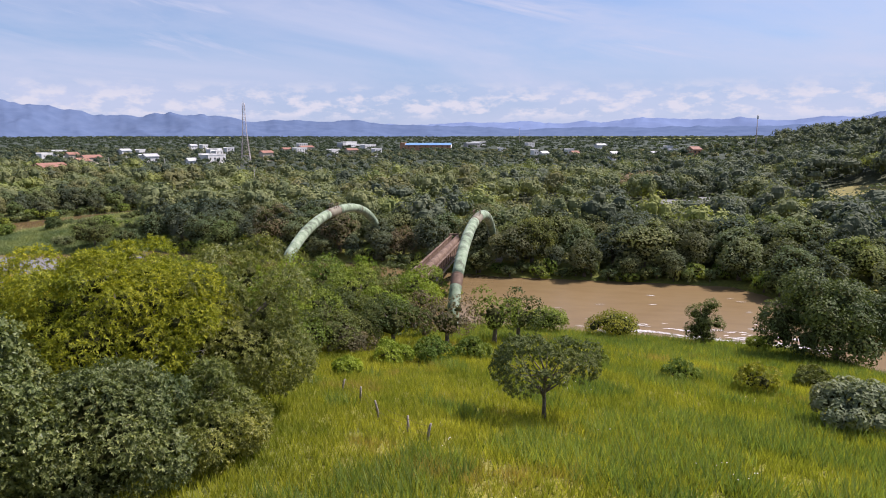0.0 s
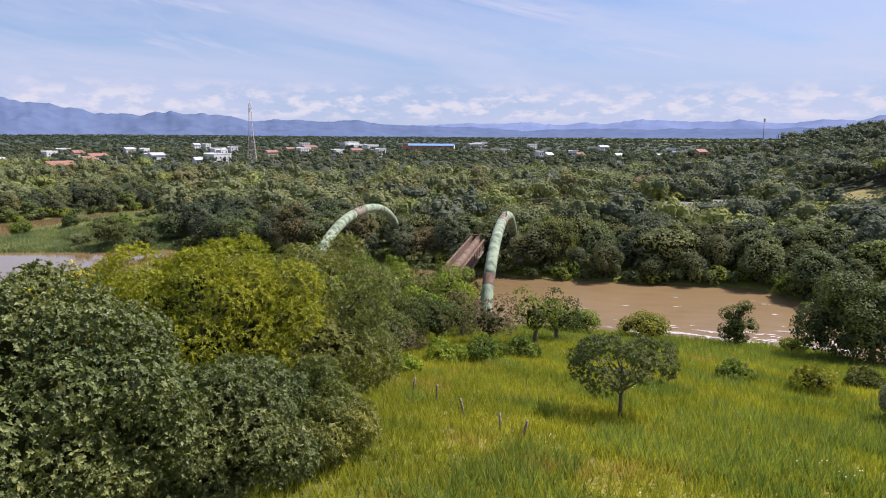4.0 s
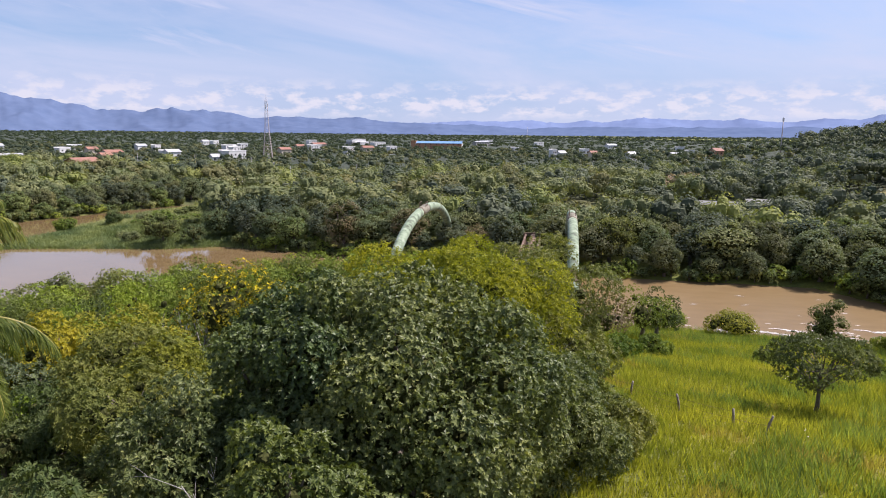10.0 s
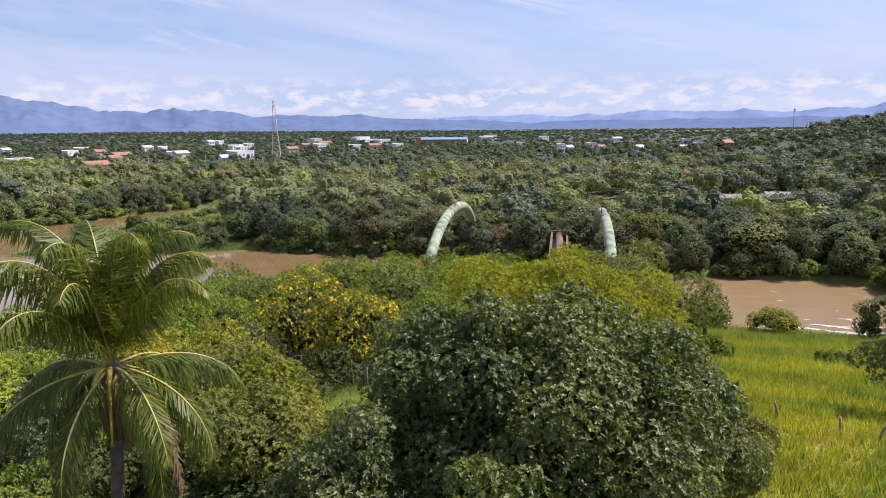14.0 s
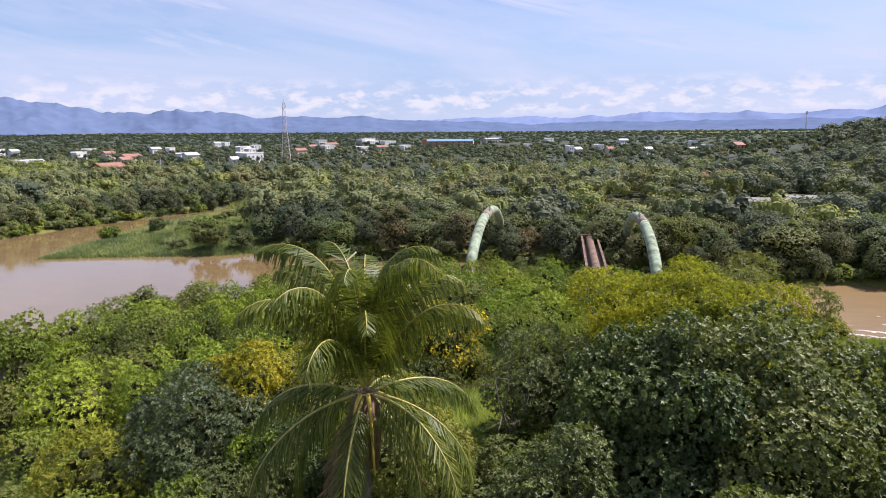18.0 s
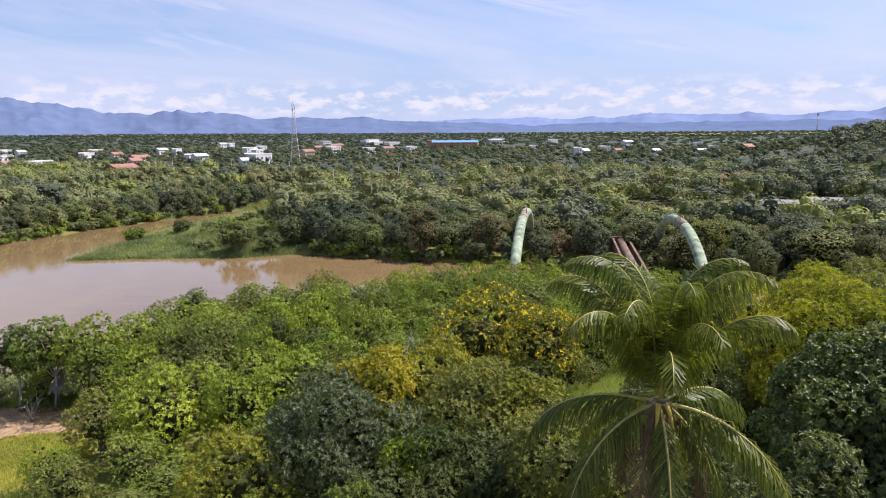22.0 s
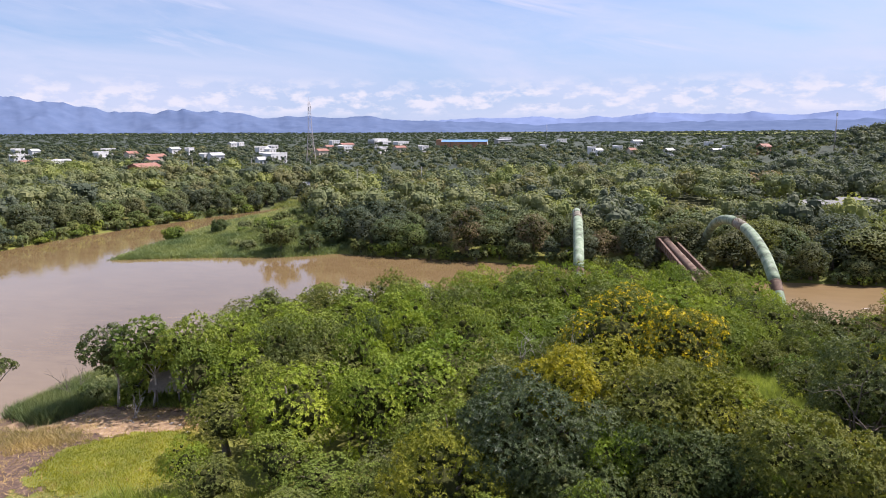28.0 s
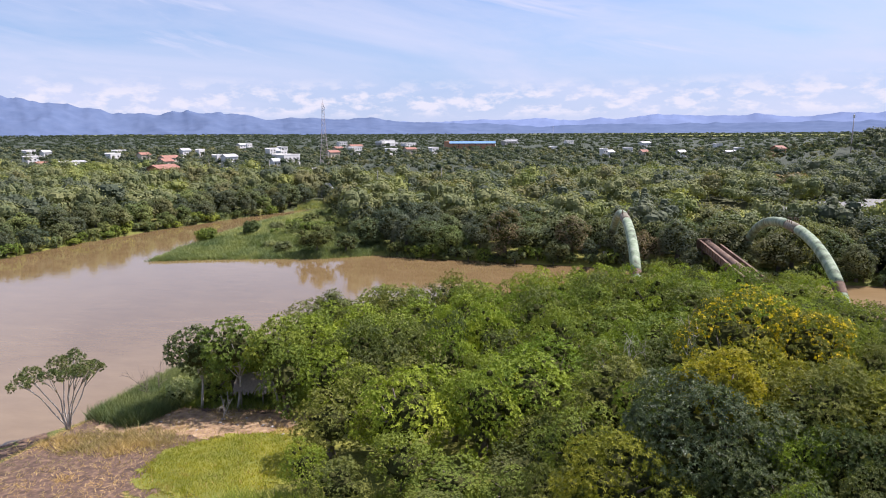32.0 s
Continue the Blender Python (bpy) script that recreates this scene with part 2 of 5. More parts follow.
OLD_SHEET = solid("old_sheet_metal", (0.15, 0.15, 0.14), (0.25, 0.245, 0.23), 0.4, 0.7, 0.1, 0.2, 3)
BLUE = solid("blue_roof", (0.13, 0.28, 0.52), (0.19, 0.36, 0.60), 0.2, 0.5, 0, 0.1, 3)
MAST = solid("mast_paint", (0.52, 0.40, 0.37), (0.70, 0.64, 0.62), 0.1, 0.6, 0, 0.1, 2)
PANE = solid("dark_pane", (0.02, 0.024, 0.03), (0.04, 0.045, 0.05), 0.5, 0.15, 0, 0.0, 2)
ASH = solid("burnt_soil", (0.050, 0.030, 0.020), (0.125, 0.076, 0.050), 1.7, 0.95, 0, 1.0, 7, (0.27, 0.172, 0.105))
CHAFF = solid("straw_litter", (0.18, 0.105, 0.058), (0.34, 0.225, 0.125), 1.2, 0.95, 0, 0.8, 9, (0.50, 0.37, 0.22))
PLOT = solid("young_grass", (0.125, 0.140, 0.018), (0.19, 0.195, 0.022), 0.25, 0.9, 0, 0.5, 8, (0.25, 0.24, 0.03))
PASTURE = solid("dry_pasture", (0.19, 0.165, 0.045), (0.27, 0.225, 0.065), 0.15, 0.95, 0, 0.6, 3, (0.34, 0.27, 0.09))
STONE = solid("pale_stone", (0.34, 0.31, 0.28), (0.52, 0.49, 0.45), 1.5, 0.9, 0, 0.5, 8)
HUSK = solid("coconut_husk", (0.16, 0.20, 0.03), (0.32, 0.30, 0.05), 5, 0.5, 0, 0.1, 20)
STALK = solid("yellow_stalk", (0.48, 0.33, 0.03), (0.60, 0.45, 0.06), 5, 0.5, 0, 0.1, 20)
RIB = solid("frond_rib", (0.34, 0.30, 0.06), (0.50, 0.43, 0.11), 3, 0.45, 0, 0.1, 20)
FIBRE = solid("dry_frond", (0.14, 0.085, 0.045), (0.26, 0.17, 0.09), 3, 0.9, 0, 0.3, 20)


def ground_material():
    m, t, b, _ = nodes_of("land")
    big, mid, fine = tex(t, 0.022, 5), tex(t, 0.16, 5), tex(t, 2.2, 5, 0.65)
    c = ramp(t, big, [(0.36, (0.11, 0.128, 0.026)), (0.50, (0.185, 0.188, 0.030)), (0.64, (0.27, 0.240, 0.044))])
    c = blend(t, 1.0, c, ramp(t, mid, [(0.3, (0.70, 0.80, 0.70)), (0.7, (1.2, 1.15, 1.05))]), "MULTIPLY")
    c = blend(t, 1.0, c, ramp(t, fine, [(0.3, (0.55, 0.55, 0.5)), (0.7, (1.15, 1.15, 1.1))]), "MULTIPLY")
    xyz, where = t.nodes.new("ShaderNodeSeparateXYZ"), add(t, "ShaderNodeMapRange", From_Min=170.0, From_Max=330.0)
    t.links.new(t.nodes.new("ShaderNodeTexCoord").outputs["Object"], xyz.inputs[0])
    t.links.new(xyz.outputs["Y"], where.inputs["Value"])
    # undergrowth of the far woods, darkened further to stand for shade between trees
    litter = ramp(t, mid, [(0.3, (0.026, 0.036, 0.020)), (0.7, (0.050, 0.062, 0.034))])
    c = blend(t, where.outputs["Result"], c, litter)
    t.links.new(c, b.inputs["Base Color"])
    b.inputs["Roughness"].default_value = 0.95
    bump(t, b, fine, 0.8, 0.25)
    return m


def water_material():
    m, t, b, _ = nodes_of("muddy_water")
    c = ramp(t, tex(t, 0.035, 5, 0.6, (0.5, 1, 1)), [(0.3, (0.165, 0.108, 0.047)), (0.7, (0.218, 0.150, 0.072))])
    c = blend(t, 0.5, c, ramp(t, tex(t, 0.35, 6, 0.7, (0.35, 1, 1)), [(0.3, (0.164, 0.107, 0.047)), (0.7, (0.252, 0.176, 0.086))]))
    t.links.new(c, b.inputs["Base Color"])
    b.inputs["IOR"].default_value = 1.6
    xyz, rapid = t.nodes.new("ShaderNodeSeparateXYZ"), add(t, "ShaderNodeMapRange", From_Min=-55.0, From_Max=5.0, To_Min=0.04, To_Max=0.34)
    t.links.new(t.nodes.new("ShaderNodeTexCoord").outputs["Object"], xyz.inputs[0])
    t.links.new(xyz.outputs["X"], rapid.inputs["Value"])
    t.links.new(rapid.outputs["Result"], b.inputs["Roughness"])
    churned = add(t, "ShaderNodeMapRange", From_Min=-55.0, From_Max=5.0, To_Min=0.85, To_Max=0.12)
    t.links.new(xyz.outputs["X"], churned.inputs["Value"])
    t.links.new(churned.outputs["Result"], b.inputs["Specular IOR Level"])
    bump(t, b, tex(t, 0.5, 6, 0.6, (0.5, 1.2, 1)), 0.14, 0.12)
    return m


def mountain_material(name, c1, c2):
    m, t, b, _ = nodes_of(name)
    c = ramp(t, tex(t, 0.014, 8, 0.62), [(0.34, c1), (0.66, c2)])
    t.links.new(c, b.inputs["Base Color"])
    b.inputs["Roughness"].default_value = 1.0
    b.inputs["Specular IOR Level"].default_value = 0.0
    return m


LAND, WATER = ground_material(), water_material()
# blue haze of distance painted into the slopes, paler on the farther range
HILLS = mountain_material("far_slope_haze", (0.092, 0.128, 0.215), (0.115, 0.153, 0.245))
HILLS_FAR = mountain_material("farthest_slope_haze", (0.160, 0.210, 0.345), (0.178, 0.228, 0.365))


# ---- mesh helpers ----
def smooth(me):
    me.polygons.foreach_set("use_smooth", np.ones(len(me.polygons), bool))


def mesh_of(name, verts, faces, material, soft=False, inner=None, inner_from=0):
    """A mesh from an array of vertices and one array of faces (all triangles or all quads)."""
    verts, faces = np.asarray(verts, np.float32), np.asarray(faces, np.int32)
    me = bpy.data.meshes.new(name)
    n, k = faces.shape
    me.vertices.add(len(verts))
    me.vertices.foreach_set("co", verts.ravel())
    me.loops.add(n * k)
    me.loops.foreach_set("vertex_index", faces.ravel())
    me.polygons.add(n)
    me.polygons.foreach_set("loop_start", np.arange(0, n * k, k, dtype=np.int32))
    me.materials.append(material)
    me.update(calc_edges=True)
    me.polygons.foreach_set("use_smooth", np.full(n, bool(soft)))
    if inner:
        me.materials.append(inner)
        me.polygons.foreach_set("material_index", (np.arange(n) >= inner_from).astype(np.int32))
    return me


def part(name, data, parent, label="", m=None):
    """Links a mesh (or a list of vertices, faces, material) as one part under a thing."""
    if isinstance(data, tuple):
        data = mesh_of(name, *data)
    ob = new(name, data)
    ob.parent = parent
    if m is not None:
        ob.matrix_basis = m
    return tagged(ob, label)


def thing(name, label, category, m, group="", kind=""):
    ob = new(name)
    ob.empty_display_size = 0.2
    ob.matrix_basis = m
    return tagged(ob, label, category, group, kind)


def joined(pieces):
    vs, fs, n = [], [], 0
    for v, f in pieces:
        vs.append(np.asarray(v, float))
        fs.append(np.asarray(f, int) + n)
        n += len(vs[-1])
    return np.concatenate(vs), np.concatenate(fs)


def tube(points, radii, sides=7, closed=True):
    """Quads round a line of points."""
    p, n = np.asarray(points, float), len(points)
    d = np.gradient(p, axis=0)
    d /= np.linalg.norm(d, axis=1)[:, None] + 1e-9
    ref = np.array([0.0, 0, 1]) if abs(d[:, 2]).mean() < 0.8 else np.array([1.0, 0, 0])
    a = np.cross(d, ref)
    a /= np.linalg.norm(a, axis=1)[:, None] + 1e-9
    b = np.cross(d, a)
    th = np.arange(sides) * 2 * np.pi / sides
    r = np.asarray(radii, float)[:, None, None]
    v = p[:, None] + r * (np.cos(th)[None, :, None] * a[:, None] + np.sin(th)[None, :, None] * b[:, None])
    i, j = np.meshgrid(np.arange(n - 1), np.arange(sides), indexing="ij")
    k = (j + 1) % sides
    f = np.stack([i * sides + j, i * sides + k, (i + 1) * sides + k, (i + 1) * sides + j], -1).reshape(-1, 4)
    v = v.reshape(-1, 3)
    if closed:
        m = len(v)
        v = np.concatenate([v, p[:1], p[-1:]])
        j = np.arange(sides)
        f = np.concatenate([f, np.stack([j * 0 + m, (j + 1) % sides, j, j * 0 + m], -1)[:, [0, 1, 2, 2]],
                            np.stack([j * 0 + m + 1, (n - 1) * sides + j, (n - 1) * sides + (j + 1) % sides], -1)[:, [0, 1, 2, 2]]])
    return v, f


def tube_mesh(name, pieces, material, soft=True):
    """Tubes joined into one mesh; their end caps are triangles."""
    v, f = joined(pieces)
    me = bpy.data.meshes.new(name)
    me.from_pydata(v.tolist(), [], [q if q[2] != q[3] else q[:3] for q in f.tolist()])
    me.materials.append(material)
    if soft:
        smooth(me)
    return me


def box(cx, cy, cz, sx, sy, sz, bevel=0.0):
    """A box with its base at cz; its top edges are drawn in by the bevel."""
    x, y = sx / 2, sy / 2
    if bevel <= 0:
        rings = [(x, y, 0), (x, y, sz)]
    else:
        rings = [(x - bevel, y - bevel, 0), (x, y, bevel), (x, y, sz - bevel), (x - bevel, y - bevel, sz)]
    v = [(cx + sx_ * a, cy + sy_ * b, cz + z) for a, b, z in rings for sx_, sy_ in ((-1, -1), (1, -1), (1, 1), (-1, 1))]
    f = [(3, 2, 1, 0)]
    n = len(rings)
    for i in range(n - 1):
        f += [(i * 4 + j, i * 4 + (j + 1) % 4, i * 4 + 4 + (j + 1) % 4, i * 4 + 4 + j) for j in range(4)]
    f.append(tuple(4 * (n - 1) + j for j in range(4)))
    return np.array(v), np.array(f)


def unit(v):
    return v / (np.linalg.norm(v, axis=-1, keepdims=True) + 1e-9)


def leaves(rng, p, normal, length, width, fold=0.12, droop=None):
    """One folded leaf at each point."""
    n = len(p)
    t = unit(np.cross(normal, rng.normal(size=(n, 3))))
    if droop is not None:
        t = unit(t + np.array([0, 0, -droop]))
        normal = unit(np.cross(np.cross(t, normal), t))
    b = np.cross(normal, t)
    l, w = np.broadcast_to(length, (n,))[:, None], np.broadcast_to(width, (n,))[:, None]
    v = np.stack([p - t * l / 2, p + b * w / 2 + normal * w * fold, p + t * l / 2, p - b * w / 2 + normal * w * fold], 1)
    return v.reshape(-1, 3), np.arange(n * 4).reshape(-1, 4)


def crown_cloud(rng, r, lobes, lobe_size, n, low=-0.35, flat=0.86):
    """Points and outward directions on the lobes of a crown of half-size r about its middle."""
    r = np.array(r, float)
    k = np.arange(lobes) + 0.5
    z = low + (1 - low) * (k / lobes)
    ph = k * 2.39996 + rng.uniform(0, 6.28)
    s = np.sqrt(np.maximum(1 - z * z, 0.05))
    c = np.stack([s * np.cos(ph), s * np.sin(ph), z], 1) + rng.normal(0, 0.13, (lobes, 3))
    out = unit(c)
    c = c * r * rng.uniform(0.52, 0.80, (lobes, 1))
    lr = lobe_size * r.mean() * rng.uniform(0.55, 1.35, lobes)
    m = int(n * 3.0)
    i = rng.choice(lobes, m, p=lr ** 2 / (lr ** 2).sum())
    d = unit(unit(rng.normal(size=(m, 3))) + 0.55 * out[i] + np.array([0, 0, 0.12]))
    p = c[i] + d * (lr[i] * rng.uniform(0.78, 1.22, m))[:, None] * np.array([1, 1, flat])
    keep = np.ones(m, bool)
    for j in range(lobes):
        q = (p - c[j]) / np.array([1, 1, flat])
        keep &= (i == j) | ((q * q).sum(1) > (0.80 * lr[j]) ** 2)
    p, d = p[keep][:n], d[keep][:n]
    return p, d, c, lr


def lump_template():
    """A cube of 24 faces blown up to a ball."""
    pts, faces = [], []
    for axis in range(3):
        for sign in (-1, 1):
            g = np.array([[(a, b) for b in (-1, 0, 1)] for a in (-1, 0, 1)], float)
            q = np.zeros((3, 3, 3))
            q[..., axis], q[..., (axis + 1) % 3], q[..., (axis + 2) % 3] = sign, g[..., 0], g[..., 1]
            base = len(pts)
            pts += q.reshape(-1, 3).tolist()
            for a in range(2):
                for b in range(2):
                    f = [base + a * 3 + b, base + a * 3 + 3 + b, base + a * 3 + 4 + b, base + a * 3 + 1 + b]
                    faces.append(f if sign > 0 else f[::-1])
    u, inv = np.unique(np.array(pts), axis=0, return_inverse=True)
    return unit(u), np.asarray(inv).reshape(-1)[np.array(faces)]


LUMP = lump_template()


def lumps(rng, centres, radii):
    """A rough filling ball at each centre; radii has three numbers for each."""
    v0, f0 = LUMP
    n, k = len(centres), len(v0)
    v = centres[:, None] + v0[None] * radii[:, None] * rng.uniform(0.86, 1.14, (n, k, 1))
    f = f0[None] + (np.arange(n) * k)[:, None, None]
    return v.reshape(-1, 3), f.reshape(-1, 4)


def sprigs(rng, p, d, length, thin, per, open_angle=0.55):
    """Rosettes of leaves: per leaves spring from each point and bend outwards."""
    n = len(p)
    ref = unit(np.cross(d, rng.normal(size=(n, 3))))
    ref2 = np.cross(d, ref)
    p, d, ref, ref2 = (np.repeat(a, per, 0) for a in (p, d, ref, ref2))
    m = n * per
    a = (np.tile(np.arange(per), n) / per * 6.283 + rng.uniform(0, 6.28, n).repeat(per) + rng.normal(0, 0.25, m))[:, None]
    side = ref * np.cos(a) + ref2 * np.sin(a)
    t = unit(side + d * rng.normal(open_angle, 0.35, (m, 1)) + np.array([0, 0, -0.18]))
    l = length * rng.uniform(0.7, 1.25, (m, 1))
    b = unit(np.cross(t, d + 0.2 * side))
    nn = np.cross(b, t)
    w = l * thin * 0.5
    mid = p + t * l * 0.5
    tip = p + t * l - np.array([0, 0, 0.16]) * l
    v = np.stack([p, mid + b * w + nn * w * 0.15, tip, mid - b * w + nn * w * 0.15], 1)
    return v.reshape(-1, 3), np.arange(m * 4).reshape(-1, 4)


def crown_mesh(seed, r, lobes, lobe_size, n, leaf, material, low=-0.35, spread=0.38, droop=None, core=0.22, thin=0.5, per=0):
    """A crown of lobes: balls painted dark like its shaded inside, under single leaves or rosettes of leaves."""
    rng = np.random.default_rng(seed)
    p, d, c, lr = crown_cloud(rng, r, lobes, lobe_size, n // per if per else n, low)
    nn = unit(d * 0.85 + np.array([0, 0, 0.25]) + rng.normal(0, spread, d.shape))
    if per:
        v, f = sprigs(rng, p, nn, leaf * 1.25, thin * 0.85, per)
    else:
        size = leaf * rng.uniform(0.7, 1.3, len(p))
        v, f = leaves(rng, p, nn, size, size * thin, 0.12, droop)
    pieces = [(v, f)]
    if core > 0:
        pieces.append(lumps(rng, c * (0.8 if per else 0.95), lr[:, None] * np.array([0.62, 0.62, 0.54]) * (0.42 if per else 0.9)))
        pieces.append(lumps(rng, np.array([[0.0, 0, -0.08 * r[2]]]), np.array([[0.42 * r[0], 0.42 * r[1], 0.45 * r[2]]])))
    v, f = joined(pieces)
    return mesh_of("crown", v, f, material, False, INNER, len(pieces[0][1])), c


def trunk_mesh(seed, height, girth, tips, material, lean=0.06, sides=7):
    """A tapered trunk whose limbs reach for the middles of the crown's lobes."""
    rng = np.random.default_rng(seed)
    top = np.array([rng.normal(0, lean) * height, rng.normal(0, lean) * height, height])
    h = np.linspace(0, 1, 6)
    line = h[:, None] * top + np.stack([np.sin(h * 5 + seed), np.cos(h * 4 + seed), h * 0], 1) * 0.03 * height * h[:, None]
    pieces = [tube(line, girth * (1.35 - 0.75 * h ** 0.6), sides)]
    for tip in tips:
        s = rng.uniform(0.45, 0.95)
        a = np.array([np.interp(s, h, line[:, k]) for k in range(3)])
        u = np.linspace(0, 1, 5)[:, None]
        mid = (a + tip) / 2 + np.array([0, 0, -0.06 * height]) + rng.normal(0, 0.03 * height, 3)
        bow = (1 - u) ** 2 * a + 2 * u * (1 - u) * mid + u ** 2 * tip
        pieces.append(tube(bow, girth * np.linspace(0.55, 0.12, 5), 5))
    return tube_mesh("trunk", pieces, material)


# ---- the land ----
NEAR_SHORE = [(260, -40), (120, 30), (80, 58), (60, 75), (46, 90), (36, 107), (15, 110), (-10, 112), (-60, 108), (-90, 98),
              (-105, 88), (-118, 76), (-121, 57), (-126, 49), (-140, 25), (-160, 0), (-190, -40), (-230, -90)]
FAR_SHORE = [(-470, -60), (-350, 40), (-265, 110), (-236, 133), (-223, 149), (-220, 180), (-212, 210), (-199, 245), (-186, 275),
             (-160, 305), (-140, 322), (-130, 312), (-150, 296), (-168, 278), (-177, 255), (-181, 220), (-181, 185), (-178, 153),
             (-166, 157), (-150, 161), (-130, 165), (-118, 172), (-84, 168), (-56, 165), (-30, 158), (-13, 153), (38, 152),
             (45, 141), (53, 133), (75, 112), (110, 85), (200, 40), (320, 10)]
RIVER = np.array(NEAR_SHORE + FAR_SHORE, float)
NX = np.array([p[0] for p in NEAR_SHORE][::-1], float)
NY = np.array([p[1] for p in NEAR_SHORE][::-1], float)


def river_distance(x, y):
    """Metres from the water's edge, below zero in the river."""
    best, inside = np.full(x.shape, 1e9), np.zeros(x.shape, bool)
    for a, b in zip(RIVER, np.roll(RIVER, -1, 0)):
        ab = b - a
        u = np.clip(((x - a[0]) * ab[0] + (y - a[1]) * ab[1]) / (ab @ ab), 0, 1)
        best = np.minimum(best, np.hypot(x - a[0] - u * ab[0], y - a[1] - u * ab[1]))
        cross = (a[1] > y) != (b[1] > y)
        xi = a[0] + (y - a[1]) / (ab[1] if ab[1] else 1e-9) * ab[0]
        inside ^= cross & (x < xi)
    return np.where(inside, -best, best)


def swell(x, y, s):
    return np.sin(x * 0.9 / s + 1.3) * np.cos(y * 1.1 / s + 0.4) + 0.6 * np.sin(x * 2.1 / s + y * 1.4 / s)


def height(x, y):
    """Height of the land above the river."""
    x, y = np.asarray(x, float), np.asarray(y, float)
    d = river_distance(x, y)
    ys = np.interp(x, NX, NY)
    near = y < ys + 3
    up = np.interp(ys - y, [0, 3, 9, 25, 48, 67, 80, 100, 130, 300], [0, 0.9, 2.2, 5.6, 10.4, 14.0, 16.8, 19.6, 21.5, 24])
    k = np.interp(x, [-130, -105, -78, -60, -45, -35], [0.33, 0.36, 0.38, 0.62, 0.94, 1.0])
    z_near = np.minimum(up * k, np.maximum(d, 0) * 0.45) + 0.10 * swell(x, y, 5)
    z_far = np.interp(d, [0, 4, 25, 80, 250, 1200, 3300], [0, 1.3, 2.6, 4.5, 6.5, 8.0, 24.0]) + 0.25 * swell(x, y, 11)
    islet = np.exp(-(((x + 158) / 26) ** 2 + ((y - 166) / 14) ** 4))
    z_far = z_far * (1 - 0.85 * islet)
    hill = 31 * np.exp(-(((x - 272) / 150) ** 2 + ((y - 520) / 150) ** 2)) + 20 * np.exp(-(((x - 185) / 62) ** 2 + ((y - 300) / 75) ** 2))
    z = np.where(near, z_near, z_far + hill)
    z = np.where(d < 0, np.maximum(-2.5, d * 0.4) - 0.05, np.maximum(z, np.minimum(d * 0.3, 0.25)))
    return z


def ground_z(x, y):
    return float(height(np.array([x]), np.array([y]))[0])


def sheet(xs, ys, lift=0.0):
    gx, gy = np.meshgrid(xs, ys, indexing="ij")
    v = np.stack([gx, gy, height(gx, gy) + lift], -1).reshape(-1, 3)
    i, j = np.meshgrid(np.arange(len(xs) - 1), np.arange(len(ys) - 1), indexing="ij")
    n = len(ys)
    return v, np.stack([i * n + j, (i + 1) * n + j, (i + 1) * n + j + 1, i * n + j + 1], -1).reshape(-1, 4)


xs = np.unique(np.concatenate([np.linspace(-4600, -500, 26), np.arange(-480, -240, 10), np.arange(-240, -140, 3.5), np.arange(-140, 70, 1.6),
                               np.arange(70, 260, 7), np.linspace(270, 700, 24), np.linspace(750, 4600, 22)]))
ys = np.unique(np.concatenate([np.linspace(-600, -60, 14), np.arange(-50, 10, 5), np.arange(10, 190, 1.8), np.arange(190, 340, 5),
                               np.linspace(345, 900, 40), np.linspace(940, 4700, 26)]))
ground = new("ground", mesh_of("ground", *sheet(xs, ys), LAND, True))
tagged(ground, "green river plain with grassy banks and low hills", "ground", kind="structure")
water_v = np.array([(x, y, 0.0) for x in np.linspace(-480, 330, 28) for y in np.linspace(-100, 340, 16)])
wi, wj = np.meshgrid(np.arange(27), np.arange(15), indexing="ij")
water = new("water", mesh_of("water", water_v, np.stack([wi * 16 + wj, (wi + 1) * 16 + wj, (wi + 1) * 16 + wj + 1, wi * 16 + wj + 1], -1).reshape(-1, 4), WATER))
tagged(water, "wide muddy brown river with slow ripples", "river", kind="structure")


def lattice(u, v, seed):
    """Smooth noise between 0 and 1 on a lattice of random values."""
    rng = np.random.default_rng(seed)
    grid = rng.uniform(0, 1, (256, 256))
    i, j = np.floor(u).astype(int), np.floor(v).astype(int)
    a, b = u - i, v - j
    a, b = a * a * (3 - 2 * a), b * b * (3 - 2 * b)
    g = [[grid[(i + p) % 256, (j + q) % 256] for q in (0, 1)] for p in (0, 1)]
    return (g[0][0] * (1 - a) + g[1][0] * a) * (1 - b) + (g[0][1] * (1 - a) + g[1][1] * a) * b


def folds(u, v, seed, octaves=5):
    """Sharp crests and soft valleys."""
    total, weight, amp = np.zeros(u.shape), 0.0, 1.0
    for o in range(octaves):
        total += amp * (1 - np.abs(2 * lattice(u * 2 ** o + 17 * o, v * 2 ** o + 31 * o, seed + o) - 1))
        weight += amp
        amp *= 0.52
    return total / weight


